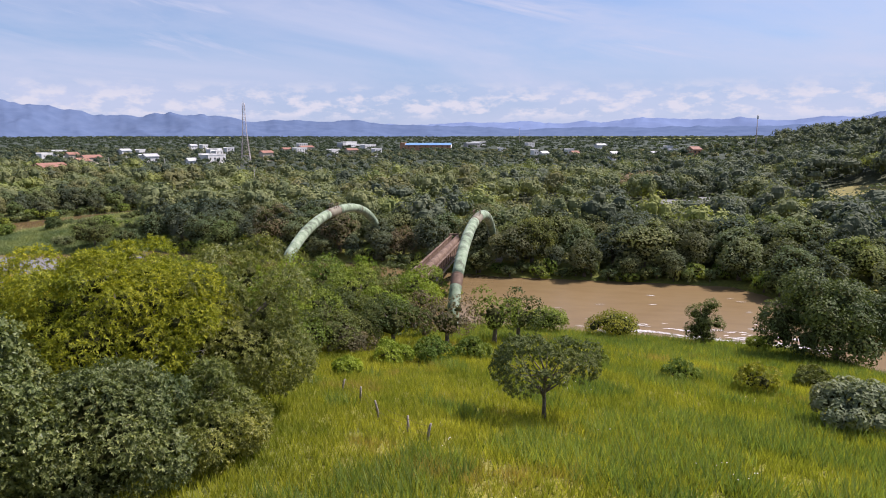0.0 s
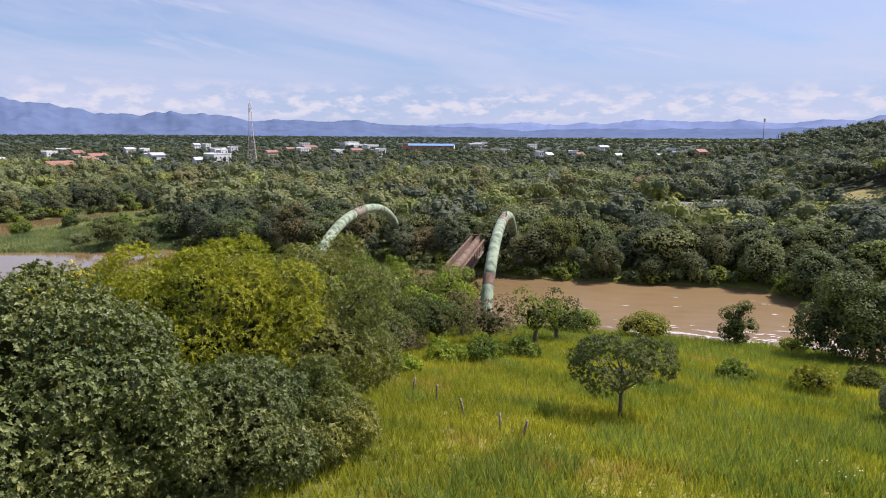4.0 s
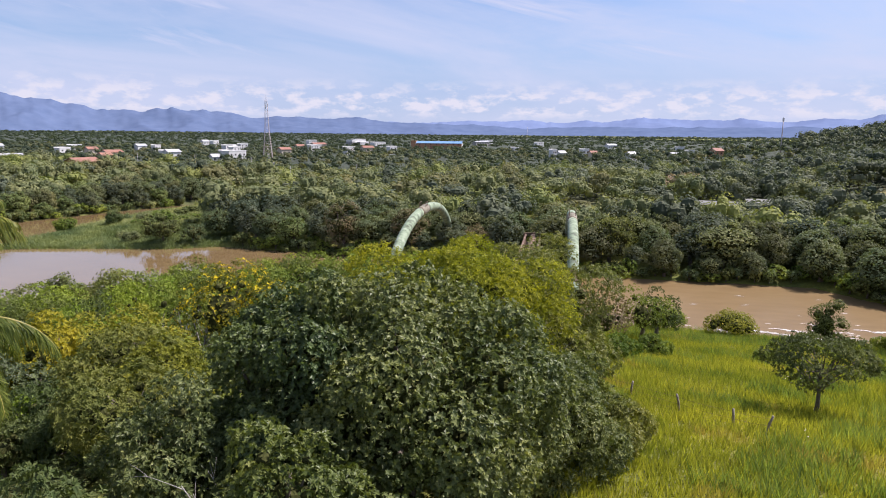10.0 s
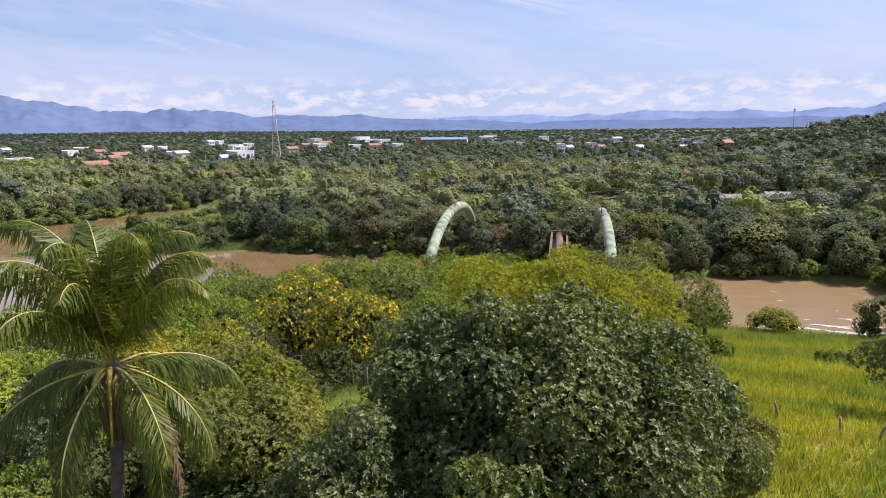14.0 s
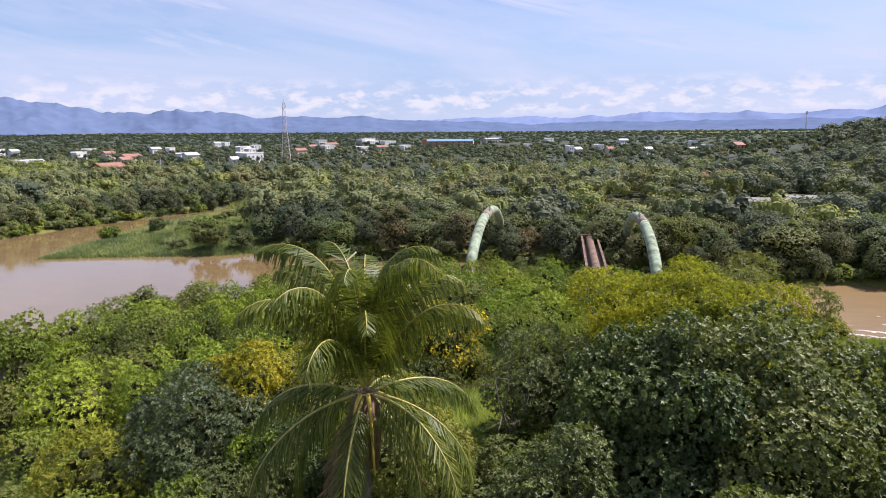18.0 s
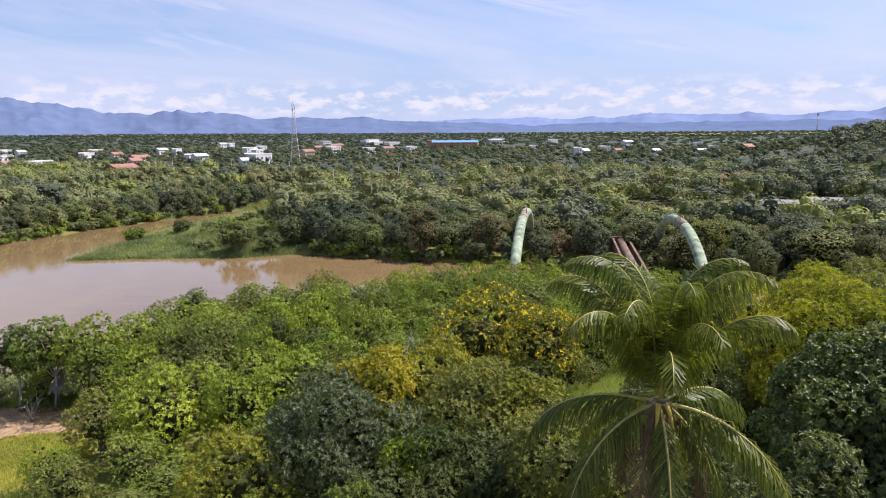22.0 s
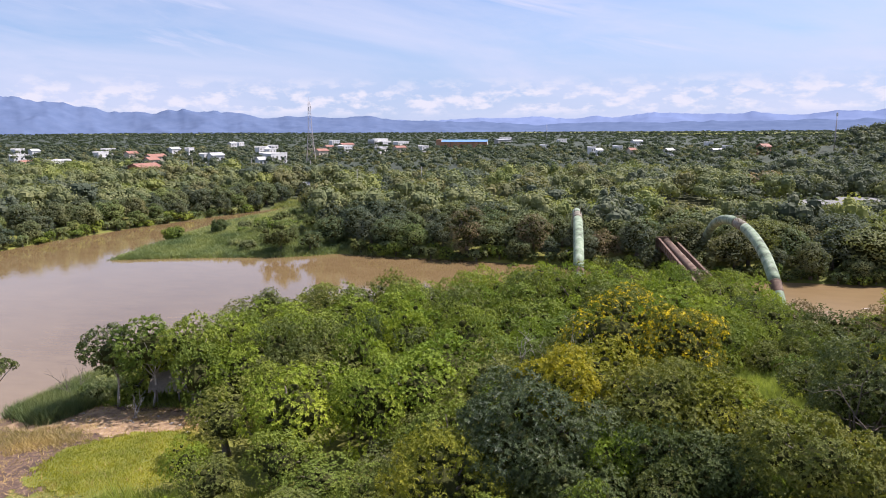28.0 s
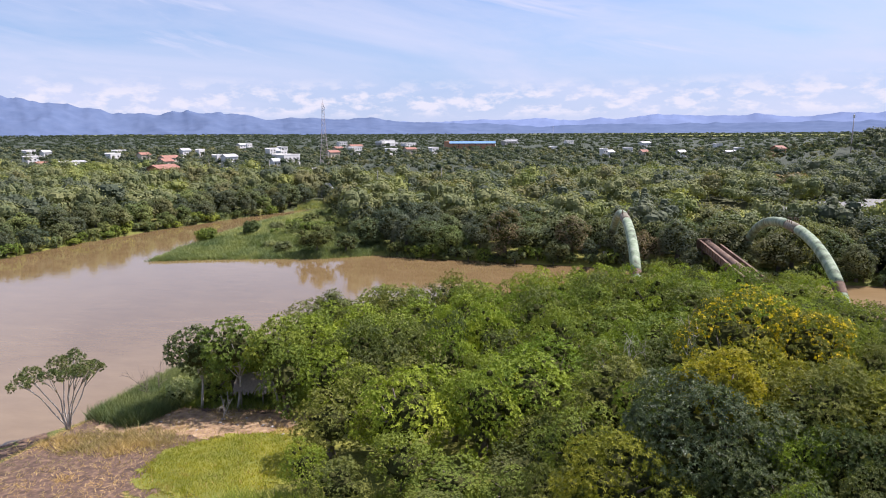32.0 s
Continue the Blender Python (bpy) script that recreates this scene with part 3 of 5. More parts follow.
def ridge(name, label, material, dist, depth, a0, a1, tall, seed, cell):
    """A range of mountains: spurs and valleys that rise to a crest, round the plain."""
    n, m = 900, 26
    az, s = np.meshgrid(np.linspace(a0, a1, n), np.linspace(0, 1, m), indexing="ij")
    r = dist + depth * s
    w = folds(az * dist / cell, r / cell * 0.8, seed)
    crest = 1.0 + 0.46 * s ** 5 * (folds(az * dist / (cell * 0.45), 0 * az + 7.3, seed + 40, 5) - 0.64)
    rise = s ** 0.85
    z = tall(az) * crest * (rise * (0.42 + 0.58 * rise) + (w - 0.62) * 1.25 * np.sin(np.pi * np.clip(s * 0.96, 0, 1)) * 0.42)
    v = np.stack([np.sin(az) * r, np.cos(az) * r, np.maximum(z, -6) + 5], -1).reshape(-1, 3)
    i, j = np.meshgrid(np.arange(n - 1), np.arange(m - 1), indexing="ij")
    f = np.stack([i * m + j, (i + 1) * m + j, (i + 1) * m + j + 1, i * m + j + 1], -1).reshape(-1, 4)
    return tagged(new(name, mesh_of(name, v, f, material, True)), label, "mountains", kind="structure")


def tall_front(az):
    d = np.degrees(az)
    return np.interp(d, [-75, -52, -46, -43.4, -39.8, -36.6, -31.8, -27.8, -25.1, -22.7, -20.8, -17.4, -15, -12.6, -10.4, -7, -3, 4, 30, 80],
                     [250, 235, 195, 210, 150, 134, 150, 132, 100, 122, 108, 106, 84, 86, 88, 70, 60, 66, 76, 80])


def tall_back(az):
    d = np.degrees(az)
    return np.interp(d, [-75, -45, -20, -10.4, -7, -4.7, 0, 2.5, 5.3, 6.6, 9.7, 12.3, 14.8, 17.5, 20.2, 23.6, 40, 80], [100, 100, 100, 96, 102, 109, 103, 106, 128, 132, 117, 124, 124, 107, 124, 138, 140, 140])


ridge("mountains_near", "mountain range behind the plain with blue haze painted into its colour", HILLS, 3300, 640, radians(-80), radians(70), tall_front, 5, 420)
ridge("mountains_far", "distant mountain range on the horizon painted pale blue with haze", HILLS_FAR, 4000, 500, radians(-80), radians(75), tall_back, 111, 480)


# ---- the broken bridge ----
def arch(x, mid, half, rise, label, stained):
    a = thing("pipe_arch", label, "bridge arch", pose(x, mid, 0), "arches of the old bridge")
    th = np.linspace(math.pi - 0.0, 0.0, 61)
    e = 0.92
    line = np.stack([0 * th, -np.sign(np.cos(th)) * np.abs(np.cos(th)) ** e * -half * -1, rise * np.sin(th) ** e], 1)
    line[:, 1] *= -1
    cut = [0, 12, 27, 30, 38, 49, 60]
    for i, j in zip(cut, cut[1:]):
        joint = i == 27
        part("tube_section", tube_mesh("tube_section", [tube(line[i:j + 1], np.full(j + 1 - i, 1.01 if joint else 1.0), 24)], PALE_STEEL if joint else PIPE), a,
             "rust-stained joint at the crown" if joint else "")
    for i in cut[1:-1]:
        d = unit(line[i + 1] - line[i - 1])
        part("collar", tube_mesh("collar", [tube([line[i] - d * 0.12, line[i] - d * 0.08, line[i] + d * 0.08, line[i] + d * 0.12], [1.0, 1.035, 1.035, 1.0], 24)], RUST), a)
    part("rust_band", tube_mesh("rust_band", [tube(line[stained[0]:stained[1]], np.full(stained[1] - stained[0], 1.012), 24, False)], RUST), a, "rust-brown stained band")
    for s in (0, 60):
        part("footing", (*box(0, line[s][1], -3.0, 4.6, 5.0, 5.2, 0.15), CONCRETE), a, "pale concrete footing")
    top = line[29]
    for sx in (-0.62, 0.62):
        for dy in (-1.2, 0.0, 1.2):
            part("rail_post", tube_mesh("rail_post", [tube([top + (sx, dy, 0.68), top + (sx, dy, 1.8)], [0.05, 0.05], 6)], RUST), a)
        part("rail", tube_mesh("rail", [tube([top + (sx, -1.3, 1.77), top + (sx, 1.3, 1.77)], [0.045, 0.045], 6)], RUST), a)
    return a


arch(-49.0, 139.5, 35.5, 16.9, "pale green steel pipe arch with peeling paint", (11, 13))
arch(-16.6, 133.0, 33.0, 16.7, "pale green steel pipe arch with rust stains", (10, 13))


def deck():
    d = thing("bridge_deck", "rusty steel bridge deck on legs over the river", "bridge deck", pose(-25.6, 139.0, 6.2))
    half = 26.0
    for x in (-1.9, 1.9):
        g = part("girder", (*joined([box(x, 0, 0, 0.5, 2 * half, 0.12), box(x, 0, 0.12, 0.12, 2 * half, 1.56), box(x, 0, 1.68, 0.5, 2 * half, 0.12)]), RUST), d)
        for k in range(18):
            part("stiffener", (*box(x + (0.14 if x > 0 else -0.14), -half + 1.5 + 2.9 * k, 0.13, 0.16, 0.08, 1.54), RUST), g)
    part("pipe", tube_mesh("pipe", [tube([(0, -half - 1, 1.0), (0, -8, 1.06), (0, 9, 0.98), (0, half + 2, 1.0)], [0.95] * 4, 18)], RUST), d, "rust-brown main laid between the girders")
    part("plate", (*box(0, 0, 0.02, 3.2, 2 * half - 0.4, 0.06), PALE_STEEL), d, "faded floor plate")
    part("lower_chord", (*box(1.9, 0, -1.15, 0.4, 2 * half, 0.35), PALE_STEEL), d, "faded lower chord")
    for k in range(9):
        part("strut", (*box(1.9, -half + 1 + 6.2 * k, -0.8, 0.14, 0.14, 0.8), RUST), d)
    for y in (-half + 2, half - 2):
        for x in (-1.7, 1.7):
            part("leg", tube_mesh("leg", [tube([(x, y, 0.0), (x, y, -8.3)], [0.28, 0.34], 10)], RUST), d)
        part("cross_beam", (*box(0, y, -1.6, 4.0, 0.4, 0.45), RUST), d)
    for x in (-2.3, 2.3):
        part("end_post", (*box(x, half + 0.6, -2.5, 0.7, 0.8, 4.4, 0.05), RUST), d, "dark end post")
    part("end_beam", (*box(0, half + 0.6, 1.6, 5.2, 0.6, 0.5, 0.05), RUST), d, "dark end beam")
    return d


deck()

# ---- trees ----
TREES = []          # (x, y, radius) of what already stands


def tree(kind_name, label, x, y, z, tall, r, leaf_kind, seed, n=3000, leaf=0.3, lobes=16, lobe_size=0.42, low=-0.35, clear=0.22,
         girth=None, bark=None, droop=None, group="", spread=0.38, core=0.22, thin=0.5, squash=None, cat="tree", limbs=8, per=None):
    """A tree at x, y on the ground z: tall metres high, its crown r metres to each side."""
    rz = squash or tall * (1 - clear) / 2
    me, c = crown_mesh(seed, (r, r * (0.9 + 0.2 * ((seed * 7) % 10) / 10), rz), lobes, lobe_size, n, leaf, LEAF[leaf_kind], low, spread, droop, core, thin, (7 if leaf < 0.29 else 0) if per is None else per)
    mid = tall - rz * 0.98
    t = thing(kind_name, label, cat, pose(x, y, z - 0.08), group)
    tips = c[:: max(1, len(c) // limbs)] * 0.85 + np.array([0, 0, mid])
    part("trunk", trunk_mesh(seed, mid * 0.98, girth or 0.035 * tall + 0.06, tips, bark or BARK), t)
    part("crown", me, t, "", pose(0, 0, mid, 0, 0, (seed * 77) % 360))
    TREES.append((x, y, r))
    return t


# the great trees beside the flight
def planted(name, label, x, y, top, r, leaf_kind, seed, **more):
    """A tree whose top is set at a height above the river, fitted to the camera's view."""
    z = ground_z(x, y)
    return tree(name, label, x, y, z, max(top - z, 1.2), r, leaf_kind, seed, **more)


planted("mango_tree", "large dense dark green glossy tree on the slope", -25.1, 18.3, 29.4, 6.6, "mango", 21, n=125000, leaf=0.13, lobes=90, lobe_size=0.20, low=-0.95,
        squash=6.2, girth=0.45, thin=0.72, spread=0.5)
# second crown added as the large tree's left shoulder, fitted to the camera's view
planted("mango_tree", "dark green glossy crown filling out the left of the large tree", -28.9, 18.0, 28.6, 3.9, "mango", 55, n=58000, leaf=0.13, lobes=54, lobe_size=0.24, low=-0.9,
        squash=4.8, thin=0.72, spread=0.5)
# crown added to close the gap in the outline seen by the camera
planted("mango_tree", "dark green crown filling the gap between the great trees", -20.5, 24.8, 23.8, 4.3, "mango", 47, n=52000, leaf=0.15, lobes=56, lobe_size=0.24, low=-0.95,
        squash=4.2, thin=0.45, spread=0.5, core=0.3)
planted("mango_tree", "broad mango tree with a flush of yellow-green leaves", -25.3, 32.6, 27.4, 6.8, "lime", 22, n=70000, leaf=0.17, lobes=70, lobe_size=0.22, core=0.34, low=-0.35,
        squash=4.6, girth=0.42, thin=0.36, spread=0.45)
planted("mango_tree", "olive-green mango tree with long narrow leaves", -21.6, 37.8, 26.7, 6.6, "olive_mango", 42, n=70000, leaf=0.18, lobes=74, lobe_size=0.21, low=-0.95,
        squash=5.8, girth=0.4, thin=0.36, spread=0.45, core=0.3)
planted("mango_tree", "olive-green mango tree at the meadow's edge", -18.7, 30.2, 22.3, 4.3, "olive_mango", 43, n=46000, leaf=0.17, lobes=52, lobe_size=0.23, low=-0.9,
        squash=4.5, thin=0.36, spread=0.45, core=0.3)
# low lobe added to fit the trees' outline in the camera's view
planted("mango_tree", "low crown filling out the lower edge of the mango trees", -16.4, 28.2, 20.2, 2.6, "olive_mango", 57, n=15000, leaf=0.16, lobes=24, lobe_size=0.30, low=-0.8, clear=0.05, thin=0.38, spread=0.45)
planted("mango_tree", "dark green mango tree with sparse lower branches", -33.2, 30.6, 23.6, 3.5, "mango", 44, n=20000, leaf=0.15, lobes=26, lobe_size=0.30, low=-0.8, clear=0.1, thin=0.4, spread=0.5)
planted("mango_tree", "dark green young mango tree below a larger one", -32.6, 14.6, 24.8, 2.6, "mango", 23, n=22000, leaf=0.13, lobes=22, lobe_size=0.34, low=-0.8, clear=0.1, thin=0.5, spread=0.5)
planted("mango_tree", "young bright-leaved tree in front of a dark crown", -26.8, 10.8, 26.2, 1.7, "olive_mango", 45, n=13000, leaf=0.12, lobes=18, lobe_size=0.34, low=-0.8, clear=0.1, thin=0.6, spread=0.5)
planted("shade_tree", "dark grey-green tree with hanging leaves", -53.6, 27.6, 20.6, 4.6, "greyish", 24, n=36000, leaf=0.19, thin=0.36, lobes=44, lobe_size=0.34, low=-0.7, clear=0.08)
planted("shade_tree", "slender tree with yellowing leaves among dark trees", -51.9, 29.8, 22.0, 2.2, "gold", 25, n=7000, leaf=0.17, lobes=16, lobe_size=0.42, low=-0.2, clear=0.45)
planted("shade_tree", "olive-green leafy tree with thin branches", -45.6, 30.0, 21.6, 4.3, "olive", 26, n=15000, leaf=0.15, lobes=26, lobe_size=0.32, low=-0.6, clear=0.1)
planted("shade_tree", "light olive-green tree beside the flowering trees", -49.6, 34.5, 21.6, 4.0, "yellow", 27, n=12000, leaf=0.16, lobes=24, lobe_size=0.32, low=-0.5, clear=0.15)
planted("flowering_tree", "tree covered in bright yellow blossom", -47.5, 46.0, 22.8, 4.6, "flower", 28, n=14000, leaf=0.16, lobes=24, lobe_size=0.30, low=-0.4, clear=0.2)
planted("flowering_tree", "low spreading tree with yellow blossom", -42.0, 44.6, 21.6, 4.0, "flower", 29, n=12000, leaf=0.16, lobes=22, lobe_size=0.30, low=-0.4, clear=0.2)
planted("shade_tree", "mid-green bushy tree on the slope", -37.0, 56.5, 18.0, 4.0, "mid", 30, n=11000, leaf=0.16, lobes=22, lobe_size=0.32, low=-0.6, clear=0.1)
planted("shade_tree", "bright green thicket tree below the palm", -33.6, 21.5, 20.6, 2.8, "dark", 31, n=10000, leaf=0.15, lobes=20, lobe_size=0.34, low=-0.6, clear=0.1)
planted("shade_tree", "dark leafy tree beside the tall grass", -30.0, 39.5, 19.4, 2.9, "dark", 32, n=10000, leaf=0.15, lobes=20, lobe_size=0.34, low=-0.6, clear=0.1)
planted("meadow_tree", "small spreading green tree alone in the meadow", -0.75, 43.1, 20.0, 4.4, "dark", 33, n=13000, leaf=0.15, lobes=24, lobe_size=0.24, low=-0.15, clear=0.1, squash=2.0, girth=0.14, core=0, limbs=20)
planted("shade_tree", "yellow-green leafy tree below the dark one", -58.4, 24.3, 18.9, 3.6, "yellow", 41, n=15000, leaf=0.16, thin=0.4, lobes=24, lobe_size=0.32, low=-0.7, clear=0.08)
planted("shade_tree", "olive-green bushy tree behind the palm", -39.6, 21.8, 22.3, 3.5, "olive", 48, n=17000, leaf=0.14, lobes=24, lobe_size=0.32, low=-0.6, clear=0.1)
planted("shade_tree", "olive-green tree beside the tall grass", -42.2, 28.6, 21.4, 3.2, "yellow", 56, n=14000, leaf=0.14, lobes=24, lobe_size=0.32, low=-0.6, clear=0.1)
planted("shade_tree", "dark bushy tree on the slope", -44.0, 23.6, 20.0, 2.8, "dark", 49, n=11000, leaf=0.14, lobes=24, lobe_size=0.32, low=-0.6, clear=0.1)
planted("shade_tree", "small bright green tree among dark trees", -48.2, 25.6, 19.2, 2.4, "bright", 46, n=9000, leaf=0.14, lobes=20, lobe_size=0.34, low=-0.3, clear=0.3)
planted("riverside_tree", "large dark round tree on the river bank", 36.5, 91.5, 14.6, 8.6, "dark", 34, n=15000, leaf=0.46, lobes=34, lobe_size=0.30, low=-0.7, clear=0.05)
planted("riverside_tree", "slender irregular tree at the water's edge", 21.7, 100.6, 9.8, 2.6, "dark", 35, n=2600, leaf=0.30, lobes=12, lobe_size=0.36, low=-1.0, clear=0.02, squash=4.3)
planted("bush", "round green bush on the river bank", -1.8, 103.0, 6.1, 4.2, "mid", 36, n=2600, leaf=0.34, lobes=20, lobe_size=0.36, low=-0.3, clear=0.02, cat="bush")
planted("bush", "low light green bush on the river bank", 9.0, 103.5, 5.2, 4.4, "yellow", 37, n=2400, leaf=0.34, lobes=18, lobe_size=0.34, low=-0.3, clear=0.02, cat="bush")
planted("bush", "small dark shrub in the meadow", 11.4, 61.5, 12.4, 1.7, "mid", 38, n=1500, leaf=0.22, lobes=12, lobe_size=0.4, low=-0.3, clear=0.02, cat="bush")
planted("bush", "yellow-green shrub in the meadow", 17.8, 59.7, 13.0, 2.3, "yellow", 39, n=1700, leaf=0.22, lobes=14, lobe_size=0.36, low=-0.3, clear=0.02, cat="bush")
planted("bush", "grey-green broad-leaved shrub in the meadow", 20.5, 47.0, 16.6, 3.5, "grey", 40, n=4200, leaf=0.36, thin=0.45, lobes=28, lobe_size=0.25, low=-0.3, clear=0.02, cat="bush")
for k, (x, y, top, r, kind, lab) in enumerate([
        (-12.4, 63.5, 13.0, 2.3, "mid", "green shrub at the meadow's edge"), (-16.5, 62.0, 12.7, 2.0, "bright", "bright green shrub at the meadow's edge"),
        (-8.6, 66.5, 12.0, 2.0, "mid", "low green shrub above the river bank"), (-13.5, 78.0, 13.6, 3.8, "brown", "half-dry brown shrub above the river"),
        (-18.2, 86.5, 11.8, 3.0, "brown", "grey-brown dry shrub above the water"), (-8.0, 82.0, 13.6, 3.2, "mid", "leafy green bush above the river"), (-5.2, 87.5, 12.2, 2.9, "dark", "dark green bush above the river"),
        (-19.5, 74.0, 14.4, 3.6, "dark", "dark thicket bush at the wood's edge"), (-22.5, 67.0, 12.2, 2.4, "brown", "dry brown brush at the wood's edge"),
        (-26.0, 63.0, 14.5, 3.0, "mid", "green bush at the wood's edge"), (-27.5, 71.0, 15.6, 3.9, "mid", "green tree at the wood's edge"),
        (3.8, 68.0, 10.6, 1.4, "mid", "low dark tuft in the meadow"), (-18.6, 54.5, 13.4, 1.5, "bright", "low shrub by the fence"),
        (24.0, 64.5, 11.6, 1.6, "olive", "low olive shrub in the meadow"), (29.0, 98.0, 4.6, 1.6, "mid", "low bush by the water")]):
    planted("bush", lab, x, y, top, r, kind, 50 + k, n=5200, leaf=0.17, lobes=16, lobe_size=0.36, low=-0.35, clear=0.03, cat="bush")


def twiggy(x, y, tall, spread, seed, label, material, name="bare_tree"):
    """A leafless tree: forks that fork again."""
    rng = np.random.default_rng(seed)
    t = thing(name, label, "tree", pose(x, y, ground_z(x, y) - 0.05))
    stems, twigs = [], []

    def grow(a, d, length, girth, level):
        u = np.linspace(0, 1, 5)[:, None]
        side = rng.normal(0, 0.18, 3)
        line = a + u * d * length + (u ** 2) * side * length
        (stems if level < 2 else twigs).append(tube(line, girth * np.linspace(1, 0.5, 5), 5 if level < 2 else 4))
        if level < 3:
            for _ in range(2 if level else 3):
                s = rng.uniform(0.45, 1.0)
                p = np.array([np.interp(s, u[:, 0], line[:, k]) for k in range(3)])
                grow(p, unit(d + rng.normal(0, spread, 3) + np.array([0, 0, 0.15])), length * rng.uniform(0.5, 0.72), girth * 0.5, level + 1)

    for _ in range(3):
        grow(np.zeros(3), unit(np.array([rng.normal(0, 0.3), rng.normal(0, 0.3), 1.0])), tall * rng.uniform(0.38, 0.48), 0.011 * tall, 0)
    part("trunk", tube_mesh("trunk", stems, material), t)
    tagged(part("branchwork", tube_mesh("branchwork", twigs, material), t), kind="stuff")
    return t


twiggy(-51.0, 46.0, 13.5, 0.5, 3, "bare pale tree with forked white branches", PALE_BARK)
twiggy(-55.5, 52.0, 9.5, 0.55, 4, "bare grey tree above the thicket", PALE_BARK)
twiggy(-29.2, 12.2, 6.4, 0.6, 5, "leafless grey shrub between the mango trees", PALE_BARK)
twiggy(-21.6, 30.6, 7.6, 0.6, 6, "patch of bare grey twigs beside a mango crown", PALE_BARK)
twiggy(-66.0, 72.0, 9.0, 0.55, 7, "bare pale tree in the riverside wood", PALE_BARK)
twiggy(-114.0, 61.0, 6.4, 0.5, 8, "leafless brown bush at the water's edge", BARK)
twiggy(-24.0, 68.5, 5.0, 0.6, 9, "dry leafless brush at the meadow's edge", PALE_BARK)
twiggy(-100.6, 53.6, 5.2, 0.6, 13, "bare pale shrub beside the shelter", PALE_BARK)
twiggy(-34.8, 28.4, 7.4, 0.6, 10, "leafless dark shrub on the slope", BARK)


# ---- woods: a few trees built once and then copied ----
def stock(name, label, leaf_kind, seed, n, leaf, tall, r, group, low=-0.75, cat="tree", lobes=20, bark=None, per=0):
    t = tree(name, label, 0, 0, 0, tall, r, leaf_kind, seed, n=n, leaf=leaf, lobes=lobes, lobe_size=0.34, low=low, clear=0.02, group=group, bark=bark, limbs=4, spread=0.32, per=per, thin=0.5 if per else 0.7)
    TREES.pop()
    return t


def scattered(rng, x0, x1, y0, y1, gap, want, tries=30000):
    """Places at least gap apart where want(x, y) holds."""
    cell, out = {}, []
    xy = np.stack([rng.uniform(x0, x1, tries), rng.uniform(y0, y1, tries)], 1)
    ok = want(xy[:, 0], xy[:, 1])
    for x, y in xy[ok]:
        i, j = int(x // gap), int(y // gap)
        if all((x - a) ** 2 + (y - b) ** 2 > gap * gap for di in (-1, 0, 1) for dj in (-1, 0, 1) for a, b in cell.get((i + di, j + dj), ())):
            cell.setdefault((i, j), []).append((x, y))
            out.append((x, y))
    return out


def stand(stocks, places, size, group=None):
    """Copies of the stock trees at the places; the stock itself takes the first ones."""
    rng = np.random.default_rng(len(places))
    used = set()
    zs = height(np.array([p[0] for p in places]), np.array([p[1] for p in places]))
    for k, (x, y) in enumerate(places):
        w, tall, pick = size(x, y, float(zs[k]), rng)
        src = stocks[pick % len(stocks)]
        m = pose(x, y, float(zs[k]) - 0.1, 0, 0, rng.uniform(0, 360))
        if src.name in used:
            ob = copy_thing(src, m)
        else:
            ob = src
            used.add(src.name)
            ob.matrix_basis = m
        ob.scale = (w, w, tall)
    for s in stocks:
        if s.name not in used:
            for o in (*s.children_recursive, s):
                bpy.data.objects.remove(o)


def clear_of_trees(x, y, share=0.75):
    ok = np.ones(x.shape, bool)
    for a, b, r in TREES:
        ok &= (x - a) ** 2 + (y - b) ** 2 > (r * share) ** 2
    return ok


def near_wood(x, y):
    d, ys = river_distance(x, y), np.interp(x, NX, NY)
    a = (x > -101) & (x < -49) & (y > 17)
    b = (x >= -49) & (x < -22) & (y > 55 + 0.25 * (x + 49))
    c = (x > -64) & (x < -49) & (y > 5) & (y < 26)
    plot = (x < -84) & (y < 55)
    hut = (x < -94) & (y < 64)
    return (d > 1.5) & (y < ys) & (a | b | c) & ~plot & ~hut & clear_of_trees(x, y)


def wood_size(x, y, z, rng):
    top = np.interp(x, [-100, -75, -60, -50, -20], [11.6, 13.3, 16.0, 16.8, 15.0]) + (1.2 if y < 45 else 0) - np.interp(y, [60, 85, 108], [0, 1.0, 3.0])
    if x < -62 and y < 42:
        top = 9.0 + (y - 17) * 0.12
    tall = float(np.clip((top - z) * rng.uniform(0.74, 1.14), 3.2, 12.5))
    w = np.clip(tall / 7.0, 0.75, 1.3) * rng.uniform(0.8, 1.35)
    return w, tall / 7.0, int(rng.integers(0, 40)) 


G1 = "trees of the riverside wood"
wood = [stock("wood_tree", "leafy mid-green tree of the riverside wood", "mid", 101, 8200, 0.155, 7.0, 3.3, G1, per=6),
        stock("wood_tree", "bright green leafy tree of the riverside wood", "bright", 102, 8200, 0.155, 7.0, 3.3, G1, per=6),
        stock("wood_tree", "bright green leafy tree of the riverside wood", "bright", 103, 8200, 0.155, 7.0, 3.2, G1, per=6),
        stock("wood_tree", "dark green bushy tree of the riverside wood", "dark", 104, 8200, 0.155, 7.0, 3.3, G1, per=6),
        stock("wood_tree", "olive-green bushy tree of the riverside wood", "olive", 105, 8200, 0.155, 7.0, 3.2, G1, per=6),
        stock("wood_tree", "leafy mid-green tree of the riverside wood", "mid", 106, 8200, 0.155, 7.0, 3.4, G1, per=6),
        stock("wood_tree", "olive-green bushy tree of the riverside wood", "olive", 107, 8200, 0.155, 7.0, 3.2, G1, per=6)]
places = scattered(np.random.default_rng(1), -102, -15, 5, 110, 4.9, near_wood)
stand(wood, places, wood_size)


